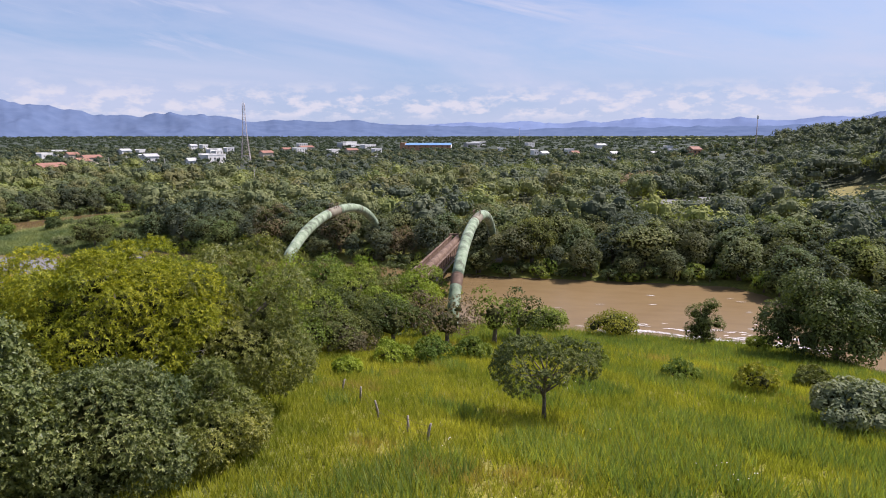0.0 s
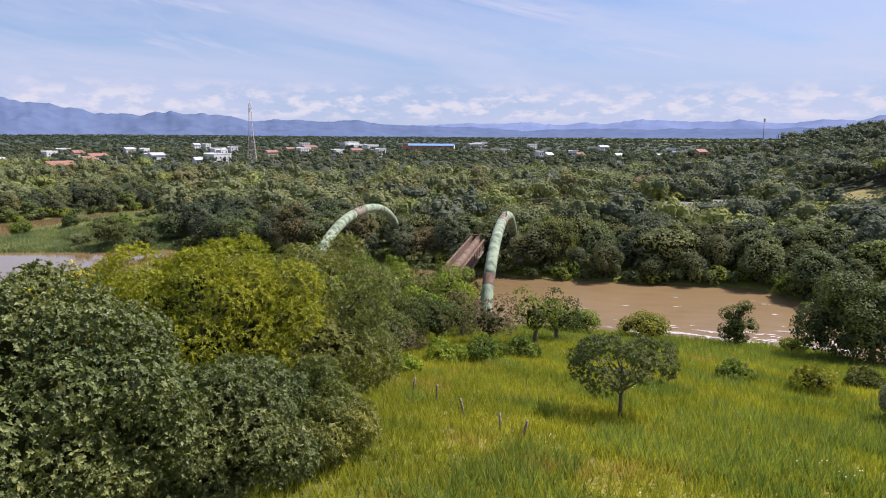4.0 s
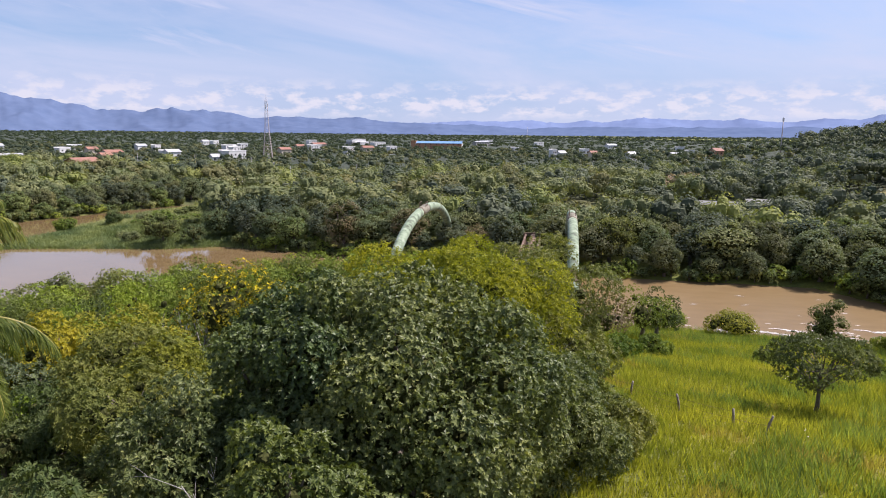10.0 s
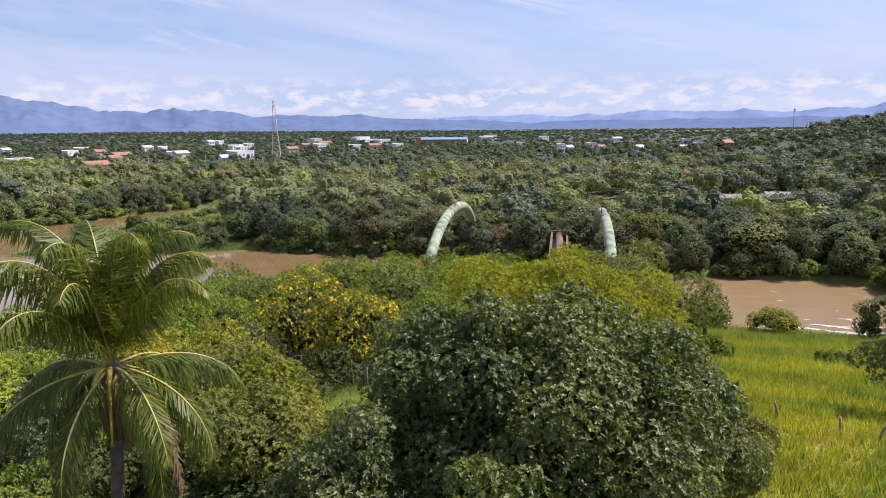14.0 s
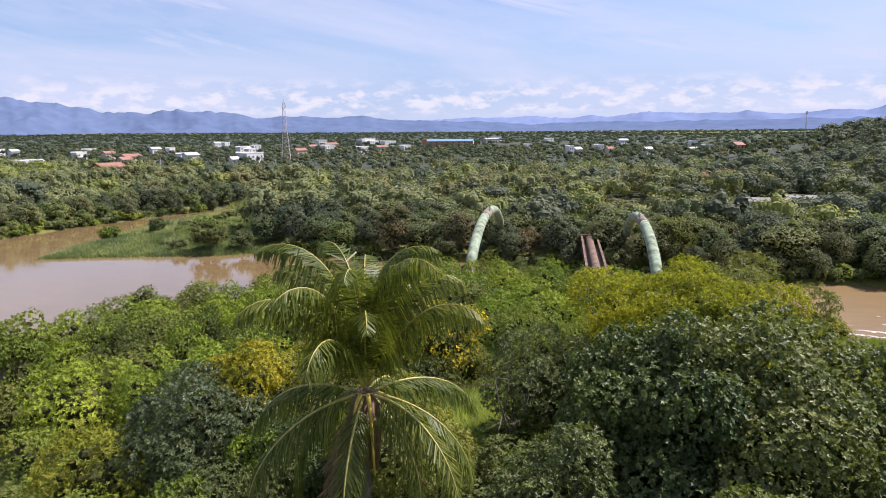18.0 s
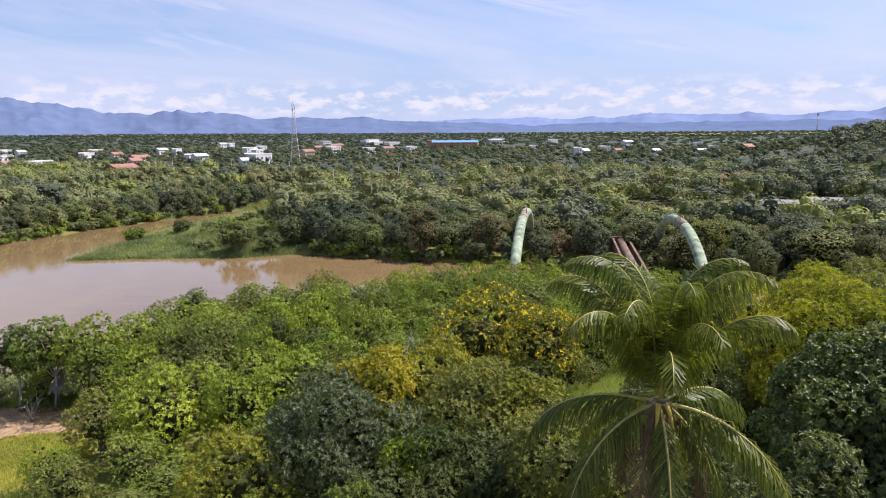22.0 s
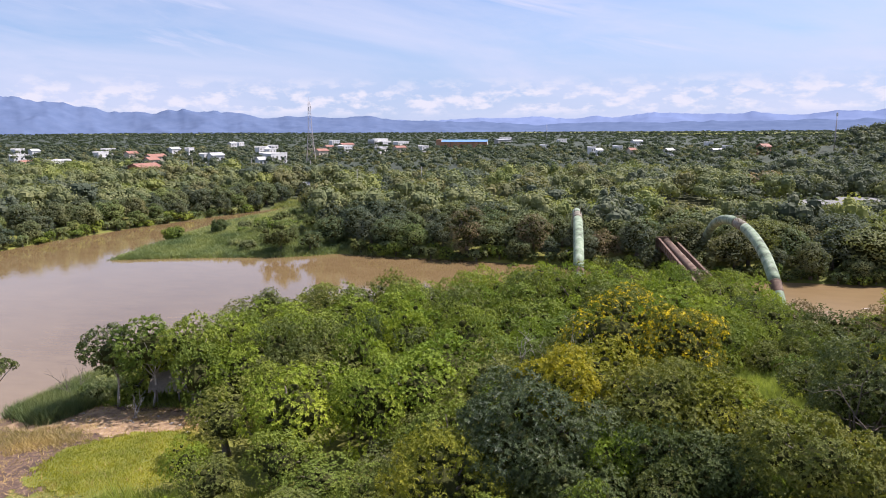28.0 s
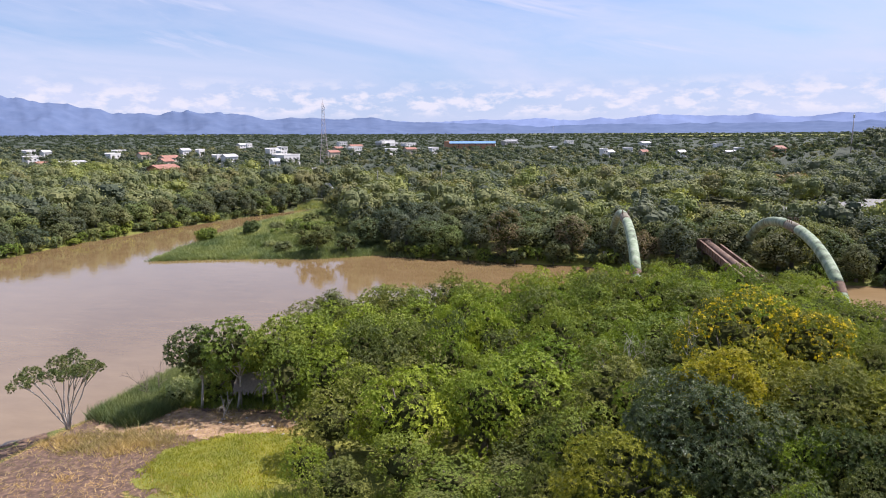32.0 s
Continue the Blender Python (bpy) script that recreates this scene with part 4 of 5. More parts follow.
def in_gap(x, y, share):
    """The grassy gap between the great trees and the riverside wood."""
    return ((x + 37.6 - 0.2 * (y - 38)) / 4.8) ** 2 + ((y - 38) / 15.0) ** 2 < share


def slope(x, y):
    gap = in_gap(x, y, 1.0)
    d = river_distance(x, y)
    palm_foot = (x + 38) ** 2 + (y - 10) ** 2 < 3
    return (d > 2) & (y > 3) & (y < 64) & (x > -64) & (x < -27) & (y < 66 + 0.5 * (x + 27)) & ~gap & ~palm_foot & clear_of_trees(x, y, 0.5)


G4 = "undergrowth of the slope"
under = [stock("thicket_bush", "leafy mid-green thicket bush on the slope", "mid", 111, 4000, 0.13, 3.2, 2.3, G4, -0.6, "bush", 16, per=6),
         stock("thicket_bush", "olive-green thicket bush on the slope", "olive", 112, 4000, 0.13, 3.2, 2.3, G4, -0.6, "bush", 16, per=6),
         stock("thicket_bush", "olive thicket bush on the slope", "olive", 113, 4000, 0.13, 3.2, 2.3, G4, -0.6, "bush", 16, per=6),
         stock("thicket_bush", "dark thicket bush on the slope", "dark", 114, 4000, 0.13, 3.2, 2.3, G4, -0.6, "bush", 16, per=6)]
places = scattered(np.random.default_rng(11), -64, -26, 3, 64, 2.9, slope)
# near the palm every bush is dark: shade put into the leaf colour
stand(under, places[:140], lambda x, y, z, rng: (rng.uniform(0.8, 1.3), rng.uniform(0.75, 1.5) * (0.35 if -47 < x < -35 and 9 < y < 20 else 0.6 if -42 < x < -31 and 14 < y < 31 else 1.0), 3 if y < 26 and x > -50 else int(rng.integers(0, 40))))

# the far bank
CLEARINGS = [(11, 234, 36, 36), (52, 246, 30, 32), (108, 246, 30, 52), (112, 222, 24, 40), (-150, 268, 8, 20)]


def open_land(x, y):
    out = np.zeros(x.shape, bool)
    for a, b, rx, ry in CLEARINGS:
        out |= ((x - a) / rx) ** 2 + ((y - b) / ry) ** 2 < 1
    return out


def in_islet(x, y):
    return ((x < -112) & (x > -184) & (y < 184)) & (y < 184 - 0.25 * np.abs(x + 150))


def far_side(x, y):
    return y > np.interp(x, NX, NY) + 20


def beside_channel(x, y):
    """Low reedy ground between the islet and the woods."""
    return (x > -186) & (x < -36 - 0.46 * (y + 12)) & (y > 160) & (y < 300)


def far_front(x, y):
    d = river_distance(x, y)
    ahead = (x > -1.15 * (y + 10) - 85) & (x < 0.62 * y + 30) & ~beside_channel(x, y)
    return (d > 1.2) & (d < 30) & far_side(x, y) & ~in_islet(x, y) & ~open_land(x, y) & ahead & (np.abs(x + 25.6) > 4) & (y < 300)


def front_size(x, y, z, rng):
    edge = float(river_distance(np.array([x]), np.array([y]))[0])
    tall = rng.uniform(9.0, 12.5) if edge > 5 else rng.uniform(5.5, 10.0)
    if x < -150:
        tall *= 0.85
    w = tall / 10.0 * rng.uniform(0.95, 1.3)
    return w, tall / 10.0, int(rng.integers(0, 60))


G2 = "trees of the far river bank"
front = [stock("bank_tree", "dense dark green tree on the far bank", "forest_dark", 201, 2200, 0.46, 10, 4.6, G2, -0.8, lobes=26),
         stock("bank_tree", "dense mid-green tree on the far bank", "forest", 202, 2200, 0.46, 10, 4.6, G2, -0.8, lobes=26),
         stock("bank_tree", "olive-green tree on the far bank", "forest_olive", 203, 2200, 0.46, 10, 4.4, G2, -0.8, lobes=24),
         stock("bank_tree", "dense mid-green tree on the far bank", "forest", 204, 2200, 0.46, 10, 4.8, G2, -0.8, lobes=28),
         stock("bank_tree", "dark leafy tree on the far bank", "forest_dark", 205, 2200, 0.46, 10, 4.4, G2, -0.8, lobes=24),
         stock("bank_tree", "light green tree on the far bank", "forest_light", 206, 2200, 0.46, 10, 4.6, G2, -0.8, lobes=26)]
for x, y, top, r, kind, lab, sd in [(-78.5, 169.5, 15.2, 5.2, "brown", "grey-brown tree thin in leaf on the far bank", 61), (-60.0, 171.5, 13.5, 5.0, "brown", "brown half-dry tree on the far bank", 62),
                                    (-134.0, 168.5, 9.0, 6.0, "dark", "round dark tree at the end of the islet", 63), (-165.7, 190.0, 6.8, 2.8, "dark", "round bush on the reedy islet", 64),
                                    (-177.5, 182.0, 5.4, 3.2, "mid", "low bush on the reedy islet", 65), (-98.8, 87.2, 10.6, 3.9, "dark", "round dark tree leaning over the water", 66),
                                    (-6.5, 160.5, 14.0, 5.5, "olive", "pale olive tree behind the pipe arch", 67), (-41.0, 168.0, 9.0, 4.8, "brown", "low dry brown tree beside the bridge", 68)]:
    planted("bank_tree", lab, x, y, top, r, kind, sd, n=2600, leaf=0.42, lobes=26, lobe_size=0.32, low=-0.8, clear=0.05)
places = scattered(np.random.default_rng(2), -330, 190, 90, 300, 6.9, lambda x, y: far_front(x, y) & clear_of_trees(x, y, 0.6))
stand(front, places[:240], front_size)


def bank_edge(x, y):
    d = river_distance(x, y)
    return (d > 0.2) & (d < 3.5) & far_side(x, y) & ~in_islet(x, y) & ~beside_channel(x, y) & (x > -1.15 * y - 90) & (x < 0.6 * y + 20) & (y < 270)


G3 = "bushes along the far bank"
low = [stock("bank_bush", "low green bush hanging over the water", "mid", 301, 420, 0.5, 3.2, 2.6, G3, -0.6, "bush", 12),
       stock("bank_bush", "low dark bush hanging over the water", "dark", 302, 420, 0.5, 3.2, 2.6, G3, -0.6, "bush", 12),
       stock("bank_bush", "low light green bush at the water", "reed", 303, 420, 0.45, 3.0, 2.4, G3, -0.6, "bush", 12)]
places = scattered(np.random.default_rng(3), -330, 150, 90, 280, 3.0, bank_edge, 260000)
places += scattered(np.random.default_rng(33), -188, -112, 188, 300, 7.0, lambda x, y: beside_channel(x, y) & (river_distance(x, y) > 0.5) & (x > -158))[:30]
stand(low, places[:270], lambda x, y, z, rng: (rng.uniform(0.7, 1.3), rng.uniform(0.6, 1.3), int(rng.integers(0, 30))))


# ---- woods too far to count ----
def woodland(name, label, places, leaf_kind, seed, n, leaf, tall, r, lobes=14):
    """Many far crowns as one mass of leaf clumps."""
    rng = np.random.default_rng(seed)
    clouds = [crown_cloud(rng, (1, 1, 1), lobes, 0.46, n, -0.3) for _ in range(6)]
    vs, mids, girths = [], [], []
    zs = height(np.array([p[0] for p in places]), np.array([p[1] for p in places]))
    for (x, y), z in zip(places, zs):
        p, d, c, lr = clouds[int(rng.integers(6))]
        h, w = rng.uniform(*tall), rng.uniform(*r)
        a = rng.uniform(0, 6.28)
        ca, sa = math.cos(a), math.sin(a)
        rot = np.array([[ca, -sa, 0], [sa, ca, 0], [0, 0, 1]])
        q = (p @ rot.T) * np.array([w, w, h * 0.5]) + np.array([x, y, z + h * 0.5])
        dd = d @ rot.T
        dome = unit((q - np.array([x, y, z + h * 0.35])) / np.array([w, w, h * 0.5]))
        nn = unit(dd * 0.7 + dome * 0.45 + rng.normal(0, 0.2, dd.shape))
        s = leaf * (w / r[1]) * rng.uniform(0.7, 1.4, len(q))
        vs.append(leaves(rng, q, nn, s, s * 0.75)[0])
        mids.append((c @ rot.T) * np.array([w, w, h * 0.5]) + np.array([x, y, z + h * 0.5]))
        girths.append(lr[:, None] * 0.60 * np.array([w, w, h * 0.5]))
    v = np.concatenate(vs)
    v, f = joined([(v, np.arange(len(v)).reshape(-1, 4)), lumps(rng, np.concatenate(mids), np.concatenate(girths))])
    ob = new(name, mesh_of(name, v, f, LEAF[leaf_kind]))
    return tagged(ob, label, "woods", kind="stuff")


# houses of the town: kind, x, y, width, depth, height
HOUSES = [
    ("modern", -402, 1218, 52, 24, 17), ("flat", -343, 1150, 34, 16, 11), ("cream", -361, 900, 26, 14, 12), ("cream", -369, 850, 15, 12, 10), ("flat", -314, 560, 24, 13, 12),
    ("zinc", -351, 520, 15, 10, 12), ("flat", -577, 1000, 14, 10, 14), ("small", -232, 420, 11, 8, 6), ("long", -328, 402, 24, 9, 8), ("red", -409, 520, 20, 12, 10),
    ("flat", -449, 450, 14, 9, 9), ("flat", -592, 700, 18, 10, 11), ("hall", -218, 1060, 104, 30, 13), ("flat", -187, 1500, 40, 14, 13), ("flat", -81, 900, 12, 9, 11), ("small", -19, 700, 11, 8, 10),
    ("flat", 8, 800, 12, 9, 12), ("small", 52, 700, 13, 8, 9), ("long", 87, 650, 16, 8, 9), ("pink", 104, 560, 11, 9, 9), ("flat", -548, 520, 18, 10, 11), ("orange", -458, 432, 18, 10, 8),
    ("long", -451, 452, 26, 9, 9), ("flat", -525, 600, 16, 10, 11), ("cream", -386, 480, 13, 9, 9), ("flat", -387, 566, 12, 9, 11), ("zinc", -537, 900, 14, 9, 15), ("flat", -330, 575, 14, 9, 12),
    ("orange", -299, 345, 21, 13, 14), ("small", -256, 392, 9, 7, 5.5), ("cream", -300, 640, 16, 10, 12), ("flat", -270, 760, 18, 10, 12), ("small", -640, 640, 12, 9, 11), ("zinc", -505, 700, 16, 10, 12),
    ("flat", -693, 674, 15, 10, 12), ("long", -365, 352, 16, 8, 8), ("red", -470, 572, 13, 9, 11), ("flat", -409, 726, 13, 10, 13), ("flat", -366, 661, 13, 9, 13), ("flat", -432, 811, 14, 10, 13),
    ("small", -295, 491, 9, 7, 9), ("flat", -328, 798, 22, 10, 13), ("cream", -246, 756, 18, 10, 12), ("flat", -224, 787, 14, 9, 13), ("zinc", -185, 318, 9, 7, 6.5), ("long", -175, 1302, 46, 14, 12),
    ("flat", -27, 662, 7, 7, 15), ("cream", 12, 669, 9, 8, 11), ("flat", 114, 727, 10, 8, 12), ("flat", -492, 711, 11, 8, 12),
    ("flat", -468, 1150, 22, 12, 14), ("small", -420, 760, 12, 9, 11), ("flat", -60, 1250, 24, 10, 13), ("zinc", 60, 1100, 26, 10, 12), ("flat", 150, 1000, 14, 9, 12)]


def seen_houses(x, y):
    """Gaps in the trees before and on each house."""
    out = np.zeros(x.shape, bool)
    for _, a, b, w, d, h in HOUSES:
        length = math.hypot(a + 30, b + 8)
        ux, uy = (a + 30) / length, (b + 8) / length
        along, side = (x - a) * ux + (y - b) * uy, (x - a) * uy - (y - b) * ux
        out |= (along < d * 0.7 + 4) & (along > -(0.04 * b + 5)) & (np.abs(side) < w * 0.38)
    return out



def behind(x, y):
    d = river_distance(x, y)
    ahead = (x > -1.02 * (y + 12) - 75) & (x < 0.66 * y + 30)
    return (d > 26) & far_side(x, y) & ahead & ~beside_channel(x, y) & ~open_land(x, y) & ~seen_houses(x, y)


places = scattered(np.random.default_rng(4), -420, 280, 130, 360, 9.2, behind, 40000)
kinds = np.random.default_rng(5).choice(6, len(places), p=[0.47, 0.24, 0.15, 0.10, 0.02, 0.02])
# beyond x = 40 most trees take the dark leaf kind, lowering the tone
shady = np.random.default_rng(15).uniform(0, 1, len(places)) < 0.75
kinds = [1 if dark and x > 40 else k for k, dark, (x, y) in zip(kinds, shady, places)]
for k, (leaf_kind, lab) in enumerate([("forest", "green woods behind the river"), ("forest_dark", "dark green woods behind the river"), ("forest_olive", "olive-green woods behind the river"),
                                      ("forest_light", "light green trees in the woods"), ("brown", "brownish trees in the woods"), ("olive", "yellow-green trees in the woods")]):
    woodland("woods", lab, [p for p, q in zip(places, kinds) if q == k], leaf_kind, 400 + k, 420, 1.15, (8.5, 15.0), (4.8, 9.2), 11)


def hillside(x, y):
    return (x > 0.30 * y) & (x < 0.72 * y + 60) & ~open_land(x, y)


places = scattered(np.random.default_rng(21), 100, 560, 358, 700, 9.4, hillside, 30000)
woodland("woods", "dense dark green woods on the hill", places, "forest_dark", 450, 150, 1.5, (8.0, 14.0), (5.0, 8.5), 7)


def plain(x, y):
    return (x > -1.02 * (y + 12) - 75) & (x < 0.70 * y + 60) & ~seen_houses(x, y) & ~((y < 690) & (x > 0.31 * y) & (x > 105))


places = scattered(np.random.default_rng(6), -1000, 650, 352, 900, 12.0, plain, 30000)
kinds = np.random.default_rng(7).choice(3, len(places), p=[0.5, 0.35, 0.15])
for k, (leaf_kind, lab) in enumerate([("far", "distant green woods on the plain"), ("forest_dark", "distant dark trees on the plain"), ("forest_olive", "distant olive trees on the plain")]):
    woodland("distant_woods", lab, [p for p, q in zip(places, kinds) if q == k], leaf_kind, 500 + k, 60, 1.7, (5.5, 10.5), (4.6, 8.5), 2)
places = scattered(np.random.default_rng(8), -2600, 1700, 900, 3000, 23, plain, 22000)
woodland("distant_woods", "tree line far across the plain with haze painted into its leaves", places, "far", 510, 26, 4.0, (5.0, 10.0), (13.0, 21.0), 1)


# ---- coconut palm ----
def palm(x, y, hub_z):
    rng = np.random.default_rng(77)
    z = ground_z(x, y)
    t = thing("coconut_palm", "tall coconut palm with drooping fronds and green nuts", "palm tree", pose(x, y, z - 0.1))
    h = hub_z - z
    u = np.linspace(0, 1, 26)
    line = np.stack([0.7 * np.sin(u * 1.6) - 0.7, 0.35 * u, h * u], 1) - np.array([0.7 * math.sin(1.6) - 0.7, 0.35, 0]) * 1.0
    part("trunk", tube_mesh("trunk", [tube(line, 0.17 + 0.10 * (1 - u) ** 3 + 0.012 * (np.arange(26) % 2), 12)], BARK), t)
    hub = np.array([0, 0, h])
    n = 30
    for k in range(n):
        s = k / (n - 1)
        upper = k < 16
        e = radians((89 - 2.1 * k if upper else 14 - 4.6 * (k - 16)) + rng.uniform(-4, 4))
        a = k * 2.39996 + rng.uniform(-0.2, 0.2)
        length = (5.2 - 0.03 * k if upper else 4.2) * rng.uniform(0.9, 1.08)
        out_dir = np.array([math.cos(a), math.sin(a), 0])
        m = 20
        p, d_el = [hub + out_dir * (0.10 if upper else 0.2) + np.array([0, 0, 0.6 * (1 - s) if upper else 0.1])], e
        for i in range(m):
            p.append(p[-1] + (out_dir * math.cos(d_el) + np.array([0, 0, math.sin(d_el)])) * length / m)
            d_el = max(d_el - ((0.020 + 0.42 * max(i / m - 0.22, 0) ** 1.3) if upper else (0.045 + 0.07 * i / m)), radians(-86))
        p = np.array(p)
        dead = k >= n - 3
        rib = part("frond", tube_mesh("frond", [tube(p, np.linspace(0.046, 0.008, m + 1), 5)], FIBRE if dead else RIB), t, "dry brown hanging frond" if dead else "")
        tang = unit(np.gradient(p, axis=0))
        side = unit(np.cross(tang, np.array([0, 0, 1.0]) + 1e-4 * out_dir))
        up = np.cross(side, tang)
        cnt = 120
        q = np.linspace(0.10, 0.985, cnt)
        pos = np.stack([np.interp(q * m, np.arange(m + 1), p[:, j]) for j in range(3)], 1)
        tg, sd, uu = (np.stack([np.interp(q * m, np.arange(m + 1), w[:, j]) for j in range(3)], 1) for w in (tang, side, up))
        vs, fs = [], []
        for sign in (-1, 1):
            ll = (1.12 * np.sin(np.pi * np.clip(q * 0.86 + 0.14, 0, 1)) ** 0.6 + 0.12) * rng.uniform(0.85, 1.12, cnt)
            d1 = unit(sd * sign * 0.7 + tg * 0.75 - np.array([0, 0, 0.45]) + rng.normal(0, 0.15, (cnt, 3)))
            d2 = unit(d1 * 0.5 + np.array([0, 0, -1.05]) + rng.normal(0, 0.08, (cnt, 3)))
            w = tg * 0.018
            a0, a1 = pos, pos + d1 * (ll * 0.5)[:, None]
            a2 = a1 + d2 * (ll * 0.5)[:, None]
            v = np.stack([a0 - w, a0 + w, a1 + w * 1.25, a1 - w * 1.25, a2 + w * 0.3, a2 - w * 0.3], 1)
            base = np.arange(cnt) * 6
            f = np.concatenate([np.stack([base, base + 1, base + 2, base + 3], 1), np.stack([base + 3, base + 2, base + 4, base + 5], 1)])
            vs.append(v.reshape(-1, 3)), fs.append(f)
        v, f = joined(list(zip(vs, fs)))
        part("foliage", (v, f, FIBRE if dead else LEAF["palm"]), rib)
    for k in range(7):
        a, r = k * 0.95 - 2.6, 0.46
        c = hub + np.array([r * math.cos(a), r * math.sin(a), -0.35 - 0.12 * (k % 3)])
        th = np.linspace(0, math.pi, 7)
        part("coconut", tube_mesh("coconut", [tube(np.stack([c[0] + 0 * th, c[1] + 0 * th, c[2] - 0.15 * np.cos(th)], 1), 0.125 * np.sin(th) + 0.004, 9)], HUSK), t)
    for k, a in enumerate((-1.75, -1.1)):
        u = np.linspace(0, 1, 9)
        st = hub + np.stack([math.cos(a) * (0.3 + 0.75 * u), math.sin(a) * (0.3 + 0.75 * u), 0.15 - (1.5 + 0.5 * k) * u ** 2], 1)
        part("flower_stalk", tube_mesh("flower_stalk", [tube(st, np.linspace(0.075, 0.03, 9), 6)], STALK), t, "yellow flower stalk")
    for k in range(14):
        a = k * 0.449
        st = hub + np.array([[0.2 * math.cos(a), 0.2 * math.sin(a), 0.1], [0.42 * math.cos(a), 0.42 * math.sin(a), -0.6], [0.32 * math.cos(a), 0.32 * math.sin(a), -1.2 - 0.07 * k]])
        part("husk_fibre", tube_mesh("husk_fibre", [tube(st, [0.15, 0.15, 0.06], 6)], FIBRE), t, "brown hanging fibre")
    return t


palm(-37.9, 10.2, 28.1)


# ---- grasses ----
def blades(name, label, places, tall, width, lean, leaf_kind, seed, per=5, spread=0.22):
    """Tufts of grass: each blade is a bent, tapering strip."""
    rng = np.random.default_rng(seed)
    xy = np.repeat(np.asarray(places, float), per, 0)
    n = len(xy)
    xy = xy + rng.normal(0, spread, (n, 2))
    z = height(xy[:, 0], xy[:, 1])
    base = np.stack([xy[:, 0], xy[:, 1], z - 0.03], 1)
    a = rng.uniform(0, 6.28, n)
    side = np.stack([np.cos(a), np.sin(a), 0 * a], 1)
    b = rng.uniform(0, 6.28, n)
    out = np.stack([np.cos(b), np.sin(b), 0 * b], 1)
    h = rng.uniform(tall[0], tall[1], n)[:, None]
    w = width * rng.uniform(0.7, 1.3, n)[:, None]
    tip = base + out * h * lean + np.array([0, 0, 1.0]) * h
    v = np.stack([base - side * w, base + side * w, tip], 1).reshape(-1, 3)
    me = mesh_of(name, v, np.arange(n * 3).reshape(-1, 3), LEAF[leaf_kind])
    return tagged(new(name, me), label, "grass", kind="stuff")


rng = np.random.default_rng(31)


def pick(n, x0, x1, y0, y1, want):
    x, y = rng.uniform(x0, x1, n), rng.uniform(y0, y1, n)
    k = want(x, y)
    return np.stack([x[k], y[k]], 1)


def meadow(x, y):
    near = rng.uniform(0, 1, x.shape) < np.clip(1.25 - (y - 25) / 75, 0.25, 1)
    return (river_distance(x, y) > 0.6) & (y < np.interp(x, NX, NY)) & near & (x < 0.72 * y + 8)


def lush_band(x, y):
    s = swell(x, y, 3.1) + 0.8 * swell(y, x, 1.7)
    return meadow(x, y) & ((s > np.interp(x, [-10, 8, 25], [1.3, 0.5, 0.2]) - 1.0 * (((y < 46) & (x > -1)) | ((y < 33) & (x > -10)))) | (y > 84))


blades("meadow_grass", "long yellow-green meadow grass", pick(90000, -34, 52, 10, 108, lambda x, y: meadow(x, y) & ((x > -19) | (y > 40))), (0.35, 0.85), 0.036, 0.4, "grass", 41, 6)
blades("meadow_grass", "lush green clumps of tall grass", pick(46000, -20, 52, 12, 110, lush_band), (0.6, 1.35), 0.04, 0.45, "lush", 42)
blades("slope_grass", "tall light green grass between the trees", pick(14000, -46, -28, 20, 56, lambda x, y: in_gap(x, y, 1.3)), (0.8, 1.5), 0.05, 0.8, "tall", 43)
blades("bank_reeds", "tall blue-green reeds along the bank", pick(24000, -119, -102, 46, 76, lambda x, y: (river_distance(x, y) > 0.2) & (river_distance(x, y) < 12) & (y < np.interp(x, NX, NY)) & (y > 49.5 - 0.42 * (x + 107)) & (x < -104.5 + 0.35 * (y - 54))), (0.7, 2.0), 0.045, 0.5, "sedge", 44, 5, 0.4)
blades("bank_grass", "rank grass between the plot and the shore", pick(9000, -119, -88, 50, 80, lambda x, y: (river_distance(x, y) > 0.4) & (y < np.interp(x, NX, NY)) & (y > 57)), (0.4, 1.3), 0.045, 0.6, "lush", 52, 5)
blades("islet_reeds", "flat green reed bed on the islet", pick(30000, -186, -116, 150, 196, lambda x, y: (river_distance(x, y) > -0.8) & ((y < 186) | (x < -150)) & (x < -118)), (0.4, 1.2), 0.13, 0.9, "rush", 45, 3, 0.5)
blades("bank_reeds", "light green reeds at the far water's edge", pick(26000, -240, -80, 140, 275, lambda x, y: (river_distance(x, y) > -0.4) & (river_distance(x, y) < 5) & far_side(x, y) & (swell(x, y, 8) > 0.3)), (1.0, 2.2), 0.14, 0.5, "reed", 46, 3, 0.5)
blades("dry_grass", "tufts of dry straw-coloured grass", pick(7000, -121, -90, 36, 60, lambda x, y: (river_distance(x, y) > 0.8) & (((x + 110) / 9) ** 2 + ((y - 46.5) / 3.6) ** 2 < rng.uniform(0.2, 1.2, x.shape))), (0.3, 1.0), 0.035, 0.8, "straw", 47, 6)
blades("dry_grass", "sparse dry stalks on burnt soil", pick(500, -120, -88, 33, 56, lambda x, y: river_distance(x, y) > 1), (0.2, 0.6), 0.03, 0.9, "straw", 48, 4)
blades("dry_grass", "matted dry grass between plot and wood", pick(16000, -121, -84, 30, 62, lambda x, y: (river_distance(x, y) > 0.5) & (swell(x, y, 2.2) + 0.6 * swell(y, x, 0.9) > np.interp(y, [40, 47, 54], [1.5, 0.9, 0.3])) & (((x + 93.8) / 8.6) ** 2 + ((y - 42.6) / 7.6) ** 2 > 1)), (0.15, 0.5), 0.03, 1.2, "straw", 53, 3)
